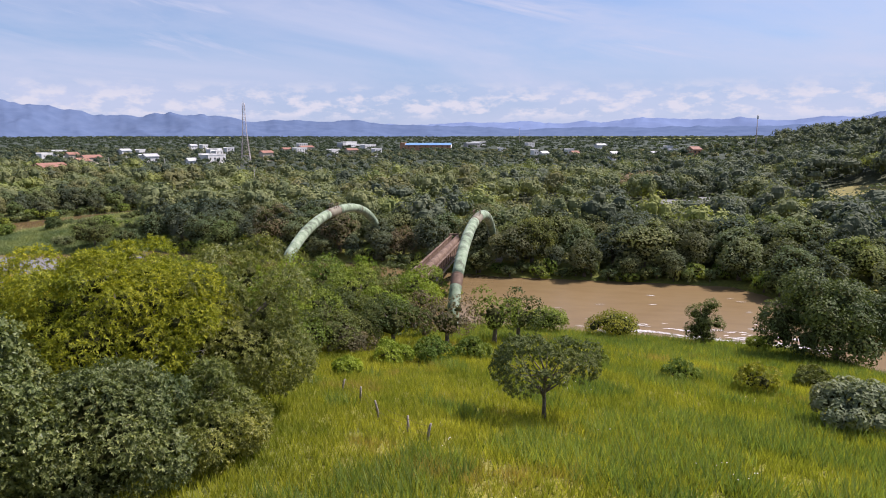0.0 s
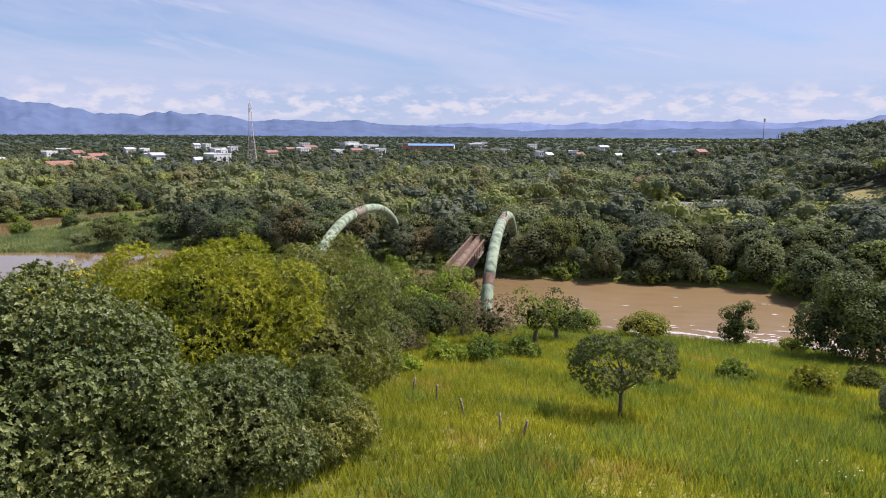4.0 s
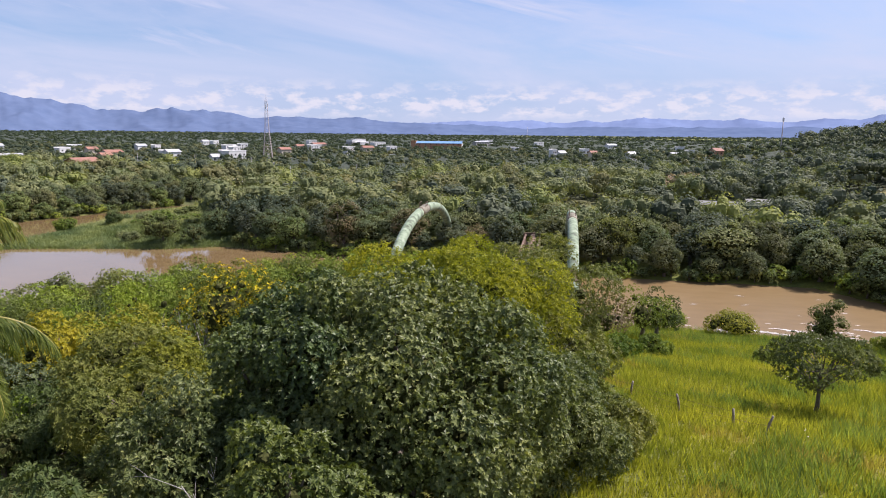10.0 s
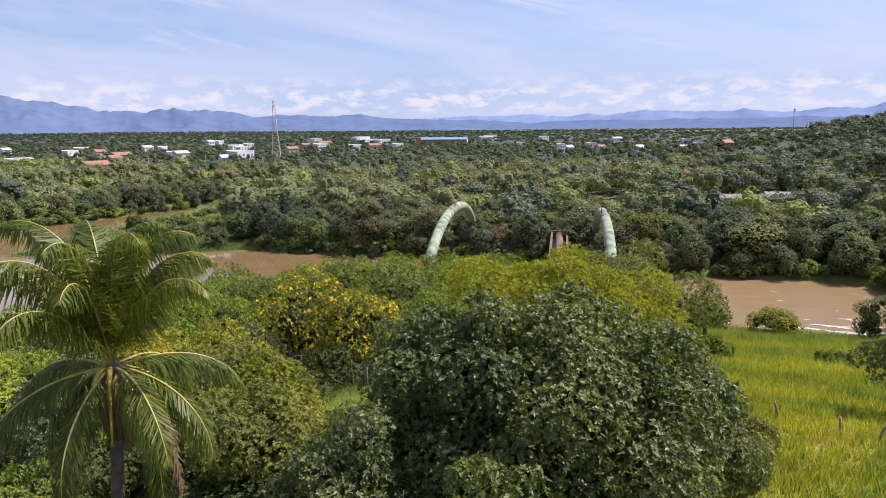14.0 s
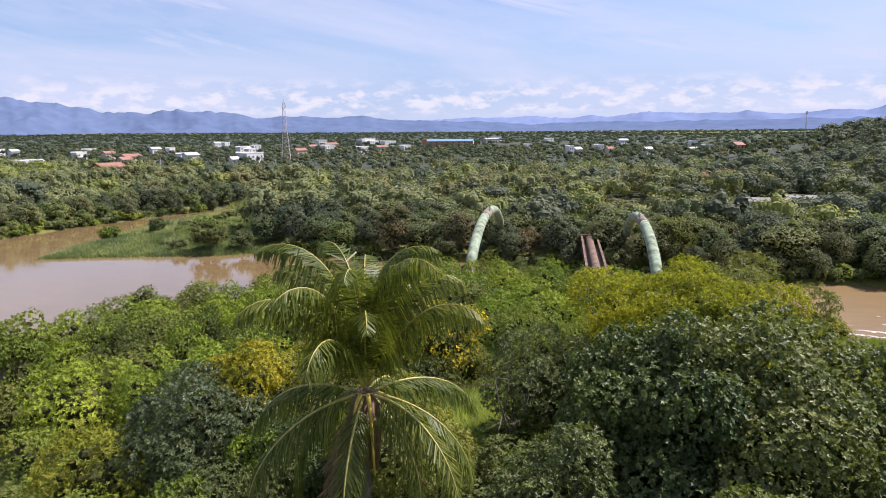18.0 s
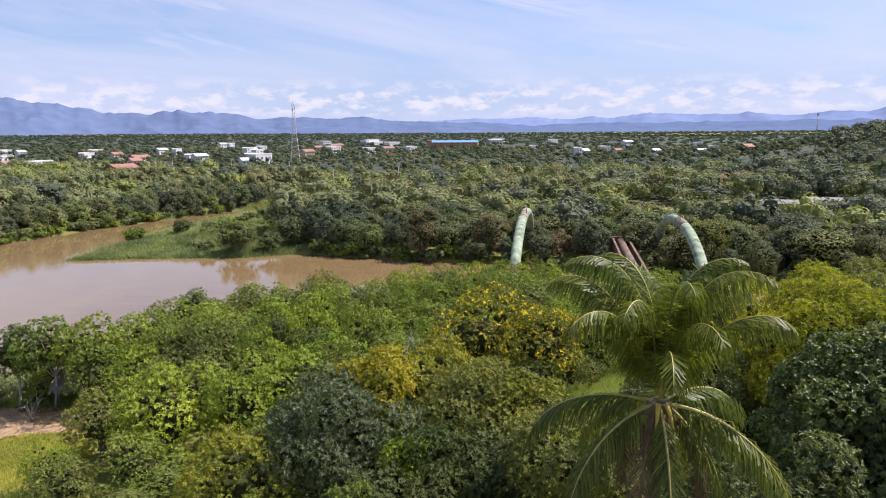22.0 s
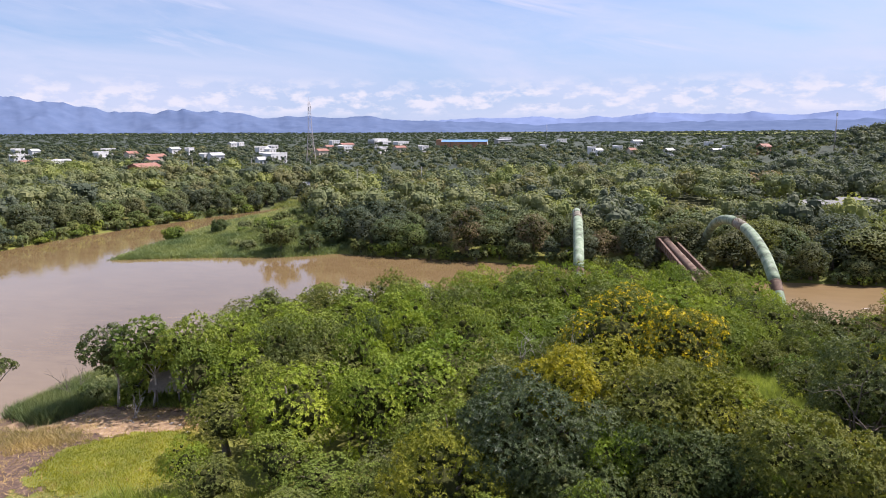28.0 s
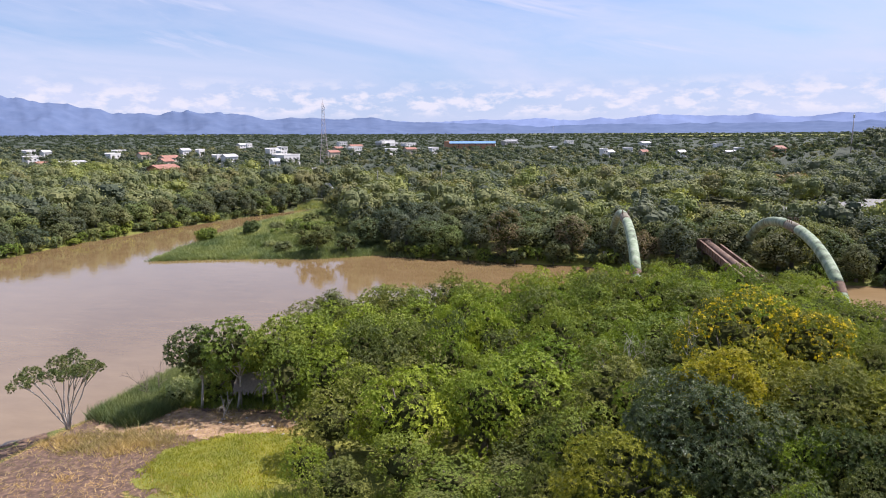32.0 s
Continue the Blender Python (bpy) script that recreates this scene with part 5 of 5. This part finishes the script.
blades("dry_grass", "flattened straw and stalks on bare soil", pick(2600, -124, -90, 30, 60, lambda x, y: (river_distance(x, y) > 0.8) & (((x + 93.8) / 8.6) ** 2 + ((y - 42.6) / 7.6) ** 2 > 1)), (0.08, 0.24), 0.045, 3.6, "straw", 54, 4, 0.5)
blades("channel_reeds", "light green reeds along the back channel", pick(42000, -190, -112, 186, 300, lambda x, y: beside_channel(x, y) & (river_distance(x, y) > -0.4)), (0.7, 1.8), 0.16, 0.7, "reed", 55, 3, 0.5)
blades("plot_grass", "short bright green grass on a small plot", pick(16000, -106, -84, 33, 55, lambda x, y: ((x + 93.8) / 8.5) ** 2 + ((y - 42.6) / 7.5) ** 2 < rng.uniform(0.75, 1.1, x.shape)), (0.15, 0.35), 0.035, 0.4, "grass", 49, 5)
blades("thicket_grass", "rank green grass below the thicket", pick(8000, -90, -48, 14, 36, lambda x, y: river_distance(x, y) > 2), (0.8, 1.7), 0.045, 0.5, "lush", 50, 4)


def patch(name, label, material, cx, cy, rx, ry, lift, seed, cell=0.3):
    """A thin uneven cover that follows the ground, ragged at its rim."""
    gx = np.arange(cx - rx * 1.3, cx + rx * 1.3, cell)
    gy = np.arange(cy - ry * 1.3, cy + ry * 1.3, cell)
    v, f = sheet(gx, gy, lift)
    c = v[f].mean(1)
    rim = ((c[:, 0] - cx) / rx) ** 2 + ((c[:, 1] - cy) / ry) ** 2 + 0.18 * swell(c[:, 0] + seed, c[:, 1], 1.3) + 0.10 * swell(c[:, 1] + seed, c[:, 0], 0.5)
    keep = (rim < 1) & (river_distance(c[:, 0], c[:, 1]) > 0.3)
    return tagged(new(name, mesh_of(name, v, f[keep], material, True)), label, "ground", kind="structure")


patch("burnt_ground", "bare burnt soil with ash and litter", ASH, -112, 42.5, 17, 12, 0.03, 3)
patch("straw_litter", "trampled straw and pale litter on the bank", CHAFF, -104.0, 54.0, 13.5, 5.6, 0.06, 9)
patch("grass_plot", "small plot of short bright grass", PLOT, -93.8, 42.6, 8.4, 7.4, 0.07, 5)
# shade under the trees, painted on as a patch in the burnt-soil colour
patch("trodden_soil", "dark patch painting the shade below the shelter trees", ASH, -99.5, 60.0, 8.0, 4.2, 0.09, 4)
patch("field", "dry yellow pasture on the hillside", PASTURE, 108, 254, 27, 44, 0.06, 2, 1.2)
patch("field", "pale green clearing among the woods", PLOT, 11, 236, 36, 34, 0.06, 7, 1.2)
patch("field", "pale green clearing near the sheds", PLOT, 56, 250, 26, 26, 0.10, 8, 1.2)

foam_xy = pick(5200, 4, 42, 106, 122, lambda x, y: (river_distance(x, y) < -0.5) & (swell(x * 0.35, y * 1.6, 1.2) + 0.7 * swell(x * 0.9, y * 3, 0.8) > 0.35 + 0.11 * (y - 110)))
foam_xy = np.concatenate([foam_xy, pick(900, -6, 40, 122, 142, lambda x, y: swell(x * 0.4, y * 2.2, 1.0) > 1.45)])
n_f = len(foam_xy)
fl, fw = rng.uniform(0.3, 1.2, n_f), rng.uniform(0.07, 0.22, n_f)
fa = rng.normal(0.1, 0.25, n_f)
fd, fs_ = np.stack([np.cos(fa), np.sin(fa), 0 * fa], 1), np.stack([-np.sin(fa), np.cos(fa), 0 * fa], 1)
fp = np.concatenate([foam_xy, np.full((n_f, 1), 0.03)], 1)
fv = np.stack([fp - fd * fl[:, None], fp + fs_ * fw[:, None] + (0, 0, 0.04), fp + fd * fl[:, None], fp - fs_ * fw[:, None] + (0, 0, 0.04)], 1).reshape(-1, 3)
FOAM = solid("foam", (0.66, 0.60, 0.55), (0.82, 0.78, 0.74), 3, 0.6, 0, 0.2, 20)
tagged(new("white_water", mesh_of("white_water", fv, np.arange(n_f * 4).reshape(-1, 4), FOAM)), "white foam of the rapids on brown water", "foam", kind="stuff")
fl_xy = pick(1100, -6, 40, 20, 60, lambda x, y: swell(x, y, 2.3) > 1.0)
fz = height(fl_xy[:, 0], fl_xy[:, 1]) + rng.uniform(0.7, 1.0, len(fl_xy))
fv, ff = leaves(rng, np.concatenate([fl_xy, fz[:, None]], 1), np.tile([0.0, -0.3, 1.0], (len(fl_xy), 1)), 0.075, 0.065)
tagged(new("wildflowers", mesh_of("wildflowers", fv, ff, FOAM)), "small white wildflowers in the grass", "flowers", kind="stuff")


# ---- fence, trees by the plot, shelter ----
def fence():
    posts = [(-16.2, 45.8), (-13.7, 42.6), (-11.0, 38.1), (-8.4, 35.1), (-7.0, 33.6)]
    f = thing("fence", "old wire fence on weathered wooden posts", "fence", pose(0, 0, 0))
    tops = []
    for k, (x, y) in enumerate(posts):
        z, h = ground_z(x, y), 1.2 + 0.2 * math.sin(k * 2.1) * math.sin(k * 2.1)
        lean = (0.28 * math.sin(k * 1.7 + 1), 0.16 * math.cos(k * 2.3))
        part("post", tube_mesh("post", [tube([(x, y, z - 0.3), (x + lean[0] * 0.5, y + lean[1] * 0.5, z + h * 0.6), (x + lean[0], y + lean[1], z + h)], [0.085, 0.08, 0.065], 8)], WOOD), f)
        tops.append(np.array([x + lean[0], y + lean[1], z + h]))
    for a, b in zip(tops, tops[1:]):
        for drop in (0.2, 0.65, 1.05):
            mid = (a + b) / 2 - np.array([0, 0, drop + 0.06])
            part("wire", tube_mesh("wire", [tube([a - (0, 0, drop), mid, b - (0, 0, drop)], [0.008] * 3, 4)], RUST), f)
    return f


fence()
for x, y, tall, r, sd, kind, lab in [(-105.4, 57.2, 10.8, 3.9, 81, "dark", "leafy tree with bare pale trunks below"), (-100.8, 57.6, 11.6, 4.0, 82, "mid", "leafy tree with a bare pale trunk below"),
                                     (-96.0, 58.6, 11.4, 3.9, 83, "mid", "leafy tree at the edge of the wood")]:
    tree("bank_tree", lab, x, y, ground_z(x, y), tall, r, kind, sd, n=5200, leaf=0.26, lobes=26, lobe_size=0.30, low=-0.6, clear=0.34, girth=0.15, bark=PALE_BARK, limbs=12)
    tree("bank_tree", "young bushy tree behind the shelter", x + 2.2, y + 4.5, ground_z(x + 2.2, y + 4.5), tall * 0.8, r * 0.9, "mid", sd + 20, n=3200, leaf=0.28, lobes=22, lobe_size=0.33, low=-0.9, clear=0.02)
def shore_tree(x, y, tall, seed):
    """Several pale stems that fan out from one foot, each under its own flat tuft of leaves."""
    r3 = np.random.default_rng(seed)
    t = thing("bank_tree", "small flat-topped tree with pale bare stems at the shore", "tree", pose(x, y, ground_z(x, y) - 0.08))
    for k in range(9):
        a = k * 2.39996
        reach, top = r3.uniform(0.8, 4.2), tall * r3.uniform(0.72, 0.95)
        u = np.linspace(0, 1, 8)
        line = np.stack([math.cos(a) * reach * u ** 1.3 + 0.12 * np.sin(u * 9 + k), math.sin(a) * reach * u ** 1.3 + 0.12 * np.cos(u * 8 + k), top * u], 1)
        stem = part("stem", tube_mesh("stem", [tube(line, np.linspace(0.10, 0.035, 8), 6)], PALE_BARK), t, "pale bare stem")
        for q in range(3):
            b = a + r3.uniform(-1.4, 1.4)
            tip = line[-1] + np.array([math.cos(b) * 1.1, math.sin(b) * 1.1, r3.uniform(0.1, 0.8)])
            part("twig", tube_mesh("twig", [tube([line[5], (line[5] + tip) / 2 + (0, 0, 0.15), tip], [0.035, 0.028, 0.012], 5)], PALE_BARK), stem)
        me, _ = crown_mesh(seed + k, (1.35, 1.35, 0.75), 9, 0.42, 1500, 0.15, LEAF["dark"], -0.3, 0.45, None, 0, 0.5, 6)
        part("foliage", me, t, "", pose(*line[-1], 0, 0, k * 40))
    TREES.append((x, y, 4.0))
    return t


shore_tree(-118.2, 50.0, 8.6, 84)


for k, (x, y, tall, r, kind) in enumerate([(-109.5, 58.5, 2.6, 2.0, "reed"), (-106.4, 62.0, 3.2, 2.4, "olive"), (-112.0, 63.5, 2.2, 2.0, "reed"), (-104.5, 58.6, 2.0, 1.6, "mid"), (-109.0, 67.5, 3.4, 2.6, "mid"), (-113.6, 69.5, 2.4, 2.2, "reed")]):
    tree("bush", "ragged bush among the reeds of the bank", x, y, ground_z(x, y), tall, r, kind, 141 + k, n=1500, leaf=0.24, lobes=14, lobe_size=0.36, low=-0.4, clear=0.02, cat="bush", group="bushes among the reeds", limbs=4)


for k, (x, y, tall, r, kind) in enumerate([(-145.0, 170.0, 3.4, 2.8, "forest"), (-126.0, 171.5, 6.0, 4.0, "forest"), (-141.0, 177.0, 3.0, 2.6, "forest_light"), (-152.5, 176.0, 2.2, 2.2, "reed"), (-160.0, 198.0, 3.2, 3.0, "forest"), (-171.0, 205.0, 2.4, 2.4, "reed"), (-150.0, 190.0, 3.6, 3.2, "forest_light")]):
    tree("bush", "leafy bush standing in the reeds of the islet", x, y, ground_z(x, y), tall, r, kind, 161 + k, n=900, leaf=0.42, lobes=14, lobe_size=0.36, low=-0.4, clear=0.02, cat="bush", group="bushes of the islet", limbs=4, per=0)


def shelter(x, y):
    z = ground_z(x, y)
    s = thing("shelter", "open thatched shelter on pale wooden posts", "shelter", pose(x, y, z, 0, 0, 14))
    for px in (-2.6, 0.0, 2.6):
        for py in (-1.7, 1.7):
            part("post", tube_mesh("post", [tube([(px, py, -0.3), (px + 0.05, py, 1.4), (px, py, 2.75)], [0.09, 0.085, 0.08], 8)], PALE_BARK), s)
    for py in (-1.7, 1.7):
        part("beam", tube_mesh("beam", [tube([(-3.1, py, 2.72), (0, py, 2.76), (3.1, py, 2.72)], [0.08] * 3, 8)], WOOD), s)
    part("ridge_pole", tube_mesh("ridge_pole", [tube([(-3.2, 0, 3.95), (3.2, 0, 3.95)], [0.07, 0.07], 8)], WOOD), s)
    r2 = np.random.default_rng(9)
    for side in (-1, 1):
        n = 700
        u, v = r2.uniform(-3.3, 3.3, n), r2.uniform(0, 1, n)
        p = np.stack([u, side * (v * 2.4), 4.02 - v * 1.45 + r2.normal(0, 0.04, n)], 1)
        d = np.tile(np.array([0, side * 2.4, -1.45]) / 2.8, (n, 1)) + r2.normal(0, 0.06, (n, 3))
        w = np.tile([0.06, 0, 0.01], (n, 1))
        q = np.stack([p - w, p + w, p + w * 0.6 + d * 0.7, p - w * 0.6 + d * 0.7], 1).reshape(-1, 3)
        base = box(0, side * 1.2, 0, 6.4, 2.4, 0.1)
        bv = base[0].copy()
        bv[:, 2] += 4.0 - np.abs(bv[:, 1]) * 1.45 / 2.4 - 0.12
        # thatch takes the darker wood colour to stand for the trees' shade
        part("thatch", (*joined([(q, np.arange(n * 4).reshape(-1, 4)), (bv, base[1])]), WOOD), s, "grey-brown thatch toned down for the tree shade")
    return s


shelter(-98.4, 60.2)
for k in range(16):
    a = rng.uniform(0, 6.28)
    x, y = -100 + 9 * rng.uniform(-1, 1), 52.2 + 2.6 * rng.uniform(-1, 1)
    r2, sz = np.random.default_rng(k), rng.uniform(0.12, 0.32)
    v, f = box(0, 0, -0.5, 1, 1, 1, 0.25)
    v = (v + r2.normal(0, 0.1, v.shape)) * sz * np.array([1.4, 1.0, 0.6])
    tagged(new("stone", mesh_of("stone", v, f, STONE)), "pale rough stone lying on the littered bank", "stone", "stones on the bank").matrix_basis = pose(x, y, ground_z(x, y) + 0.08 + sz * 0.12, 0, 0, math.degrees(a))


# ---- the town ----
def windows(parent, w, d, h, rows, cols, z0=1.0):
    ww, wh = min(1.6, w / cols * 0.5), min(1.5, h / rows * 0.45)
    for r in range(rows):
        for c in range(cols):
            x = -w / 2 + w * (c + 0.5) / cols
            z = z0 + h * r / rows
            win = part("window", (*box(x, -d / 2 - 0.02, z, ww, 0.10, wh), PANE), parent)
            part("sill", (*box(x, -d / 2 - 0.1, z - 0.12, ww + 0.3, 0.26, 0.1), CONCRETE), win)


def house(kind, x, y, w, d, h):
    z = ground_z(x, y)
    turn = math.degrees(math.atan2(-(x + 30), y)) * 0.8 + ((x * 7 + y * 3) % 17) - 8 + (0 if kind == "hall" else 42)
    wall = {"modern": WHITE, "flat": WHITE, "cream": CREAM, "zinc": WHITE, "small": WHITE, "long": CONCRETE, "red": CREAM, "hall": BRICK, "pink": BRICK, "orange": BRICK}[kind]
    labels = {"modern": "large white modern building of stepped blocks", "flat": "white flat-roofed house among trees", "cream": "cream-walled house with a tiled roof",
              "zinc": "white house with a pale metal roof", "small": "small white house among trees", "long": "long grey building with a low roof", "red": "cream house with a red tiled roof",
              "hall": "long brick hall with a bright blue roof", "pink": "small reddish brick house", "orange": "orange-walled two-storey house with a tiled roof"}
    t = thing("house", labels[kind], "house", pose(x, y, z - 0.1, 0, 0, turn), "houses of the town")
    rows = max(1, int(h // 3.2))
    cols = max(2, int(w // 4.2))
    if kind == "modern":
        part("wall", (*joined([box(0, 0, 0, w, d, h * 0.62, 0.05), box(w * 0.08, 2, h * 0.62, w * 0.62, d * 0.7, h * 0.38, 0.05), box(-w * 0.42, 0, 0, w * 0.16, d, h * 0.9, 0.05)]), WHITE), t)
        part("roof", (*joined([box(-w * 0.02, 0, h * 0.62, w * 0.98, d * 0.98, 0.5), box(w * 0.08, 2, h, w * 0.66, d * 0.74, 0.5)]), WHITE), t)
        part("glass_front", (*box(-w * 0.12, -d / 2 - 0.05, 1, w * 0.2, 0.3, h * 0.5), PANE), t)
        windows(t, w, d, h * 0.6, 2, 8)
        return t
    part("wall", (*box(0, 0, 0, w, d, h, 0.04), wall), t)
    if kind in ("flat", "modern"):
        part("roof", (*box(0, 0, h, w + 0.5, d + 0.5, 0.35, 0.03), WHITE), t)
        for side in (-1, 1):
            part("parapet", (*box(0, side * (d / 2 + 0.1), h + 0.35, w + 0.5, 0.2, 0.7), WHITE), t)
    else:
        top = {"hall": 3.0, "long": 1.2}.get(kind, 2.2)
        mat = {"hall": BLUE, "zinc": ZINC, "small": ZINC, "long": ZINC}.get(kind, TILE)
        e = 0.7
        v = np.array([(-w / 2 - e, -d / 2 - e, h - 0.1), (w / 2 + e, -d / 2 - e, h - 0.1), (w / 2 + e, d / 2 + e, h - 0.1), (-w / 2 - e, d / 2 + e, h - 0.1), (-w / 2 - e, 0, h + top), (w / 2 + e, 0, h + top)])
        v2 = v + np.array([0, 0, 0.22])
        vv = np.concatenate([v, v2])
        f = [(0, 1, 5, 4), (2, 3, 4, 5), (10, 11, 7, 6), (11, 10, 9, 8), (0, 6, 7, 1), (2, 8, 9, 3), (0, 4, 10, 6), (4, 3, 9, 10), (1, 7, 11, 5), (5, 11, 8, 2)]
        part("roof", (vv, np.array(f), mat), t)
        for side in (-1, 1):
            x0, x1 = side * w / 2, side * (w / 2 - 0.1)
            gv = np.array([(x0, -d / 2, h), (x0, d / 2, h), (x0, 0, h + top - 0.2), (x1, -d / 2, h), (x1, d / 2, h), (x1, 0, h + top - 0.2)])
            part("gable", (gv, np.array([(0, 1, 2), (5, 4, 3)]), wall), t)
    if kind == "hall":
        part("tower_block", (*box(-w * 0.46, -2, 0, w * 0.10, d * 0.9, h + 3.5, 0.05), BRICK), t)
        part("end_block", (*box(w * 0.47, -1, 0, w * 0.07, d * 0.8, h + 0.5, 0.05), WHITE), t)
    windows(t, w, d, h - 0.5, min(rows, 3), min(cols, 9))
    part("door", (*box(w * 0.06, -d / 2 - 0.03, 0, 1.1, 0.12, 2.1), WOOD), t)
    return t


for kind, x, y, w, d, h in HOUSES:
    house(kind, x, y, w * 0.78, d * 0.8, h * 0.74)


def mast(x, y, top, foot, name_label, group=""):
    z = ground_z(x, y)
    h = top - z
    t = thing("radio_mast", name_label, "mast", pose(x, y, z, 0, 0, 20))
    n = 14
    zz = h * (1 - (1 - np.linspace(0, 1, n)) ** 1.15)
    half = np.interp(zz / h, [0, 0.55, 1], [foot / 2, foot * 0.19, foot * 0.10])
    corner = [(-1, -1), (1, -1), (1, 1), (-1, 1)]
    for cx, cy in corner:
        part("leg", tube_mesh("leg", [tube(np.stack([cx * half, cy * half, zz], 1), np.interp(zz / h, [0, 1], [0.24, 0.12]), 6)], MAST), t)
    for i in range(n - 1):
        for k in range(4):
            a, b = corner[k], corner[(k + 1) % 4]
            p0, p1 = np.array([a[0] * half[i], a[1] * half[i], zz[i]]), np.array([b[0] * half[i + 1], b[1] * half[i + 1], zz[i + 1]])
            p2 = np.array([b[0] * half[i], b[1] * half[i], zz[i]])
            part("brace", tube_mesh("brace", [tube([p0, p1], [0.085, 0.085], 4)], MAST), t)
            part("bar", tube_mesh("bar", [tube([p0, p2], [0.075, 0.075], 4)], MAST), t)
    part("aerial", tube_mesh("aerial", [tube([(0, 0, h - 2), (0, 0, h + 5)], [0.14, 0.06], 6)], MAST), t)
    for k in range(3):
        a = k * 2.1
        part("antenna", (*box(math.cos(a) * 1.2, math.sin(a) * 1.2, h - 6 - k, 0.5, 0.5, 2.4, 0.05), WHITE), t, "white panel antenna")
    return t


mast(-269, 534, 60.5, 8.5, "tall red and white lattice radio mast")
for x, y, h in [(134, 500, 27), (-95, 1500, 40)]:
    t = thing("antenna_pole", "slender grey antenna pole above the trees", "pole", pose(x, y, ground_z(x, y)))
    part("pole", tube_mesh("pole", [tube([(0, 0, 0), (0, 0, h * 0.6), (0, 0, h)], [0.45, 0.35, 0.2], 8)], MAST), t)
    part("head", (*box(0, 0, h - 3, 1.0, 1.0, 2.4, 0.1), WHITE), t)
for x, y in [(-162, 330), (-301, 400), (-130, 346), (-205, 372), (-96, 352), (-250, 385)]:
    t = thing("utility_pole", "grey utility pole with a crossarm", "pole", pose(x, y, ground_z(x, y), 0, 0, 15), "utility poles by the woods")
    part("pole", tube_mesh("pole", [tube([(0, 0, 0), (0, 0, 13.5)], [0.22, 0.14], 8)], CONCRETE), t)
    part("crossarm", (*box(0, 0, 12.6, 2.4, 0.14, 0.16), WOOD), t)


def shed(x, y, w, d, label):
    z = ground_z(x, y)
    s = thing("shed", label, "shed", pose(x, y, z, 0, 0, -8), "open sheds in the clearing")
    for px in np.linspace(-w / 2 + 0.4, w / 2 - 0.4, 4):
        for py in (-d / 2 + 0.3, d / 2 - 0.3):
            part("post", tube_mesh("post", [tube([(px, py, -0.3), (px, py, 2.9)], [0.12, 0.12], 8)], WOOD), s)
    rv, rf = box(0, 0, 2.9, w + 1.2, d + 1.4, 0.14, 0.02)
    rv[:, 2] += rv[:, 1] * 0.10
    part("roof", (rv, rf, OLD_SHEET), s, "grey corrugated metal roof")
    part("back_wall", (*box(0, d / 2 - 0.2, 0, w, 0.18, 2.6), CREAM), s)
    return s


shed(24, 244, 15, 7, "long low shed with a pale metal roof")
shed(44, 262, 18, 7, "open shed with a grey metal roof")
shed(60, 268, 13, 6, "small open shed in the clearing")
shed(97, 248, 9, 5, "open carport at the edge of the pasture")


# pale fields far out on the plain
for cx, cy, rx, ry, lab in [(520, 2350, 420, 160, "pale green fields far out on the plain"), (150, 2900, 500, 120, "pale distant fields below the mountains"), (-1900, 2600, 700, 120, "pale distant fields below the mountains")]:
    gx, gy = np.linspace(cx - rx, cx + rx, 40), np.linspace(cy - ry, cy + ry, 14)
    v, f = sheet(gx, gy, 4.0)
    c = v[f].mean(1)
    keep = ((c[:, 0] - cx) / rx) ** 2 + ((c[:, 1] - cy) / ry) ** 2 + 0.3 * swell(c[:, 0], c[:, 1], 60) < 0.9
    tagged(new("field", mesh_of("field", v, f[keep], PLOT, True)), lab, "field", kind="structure")
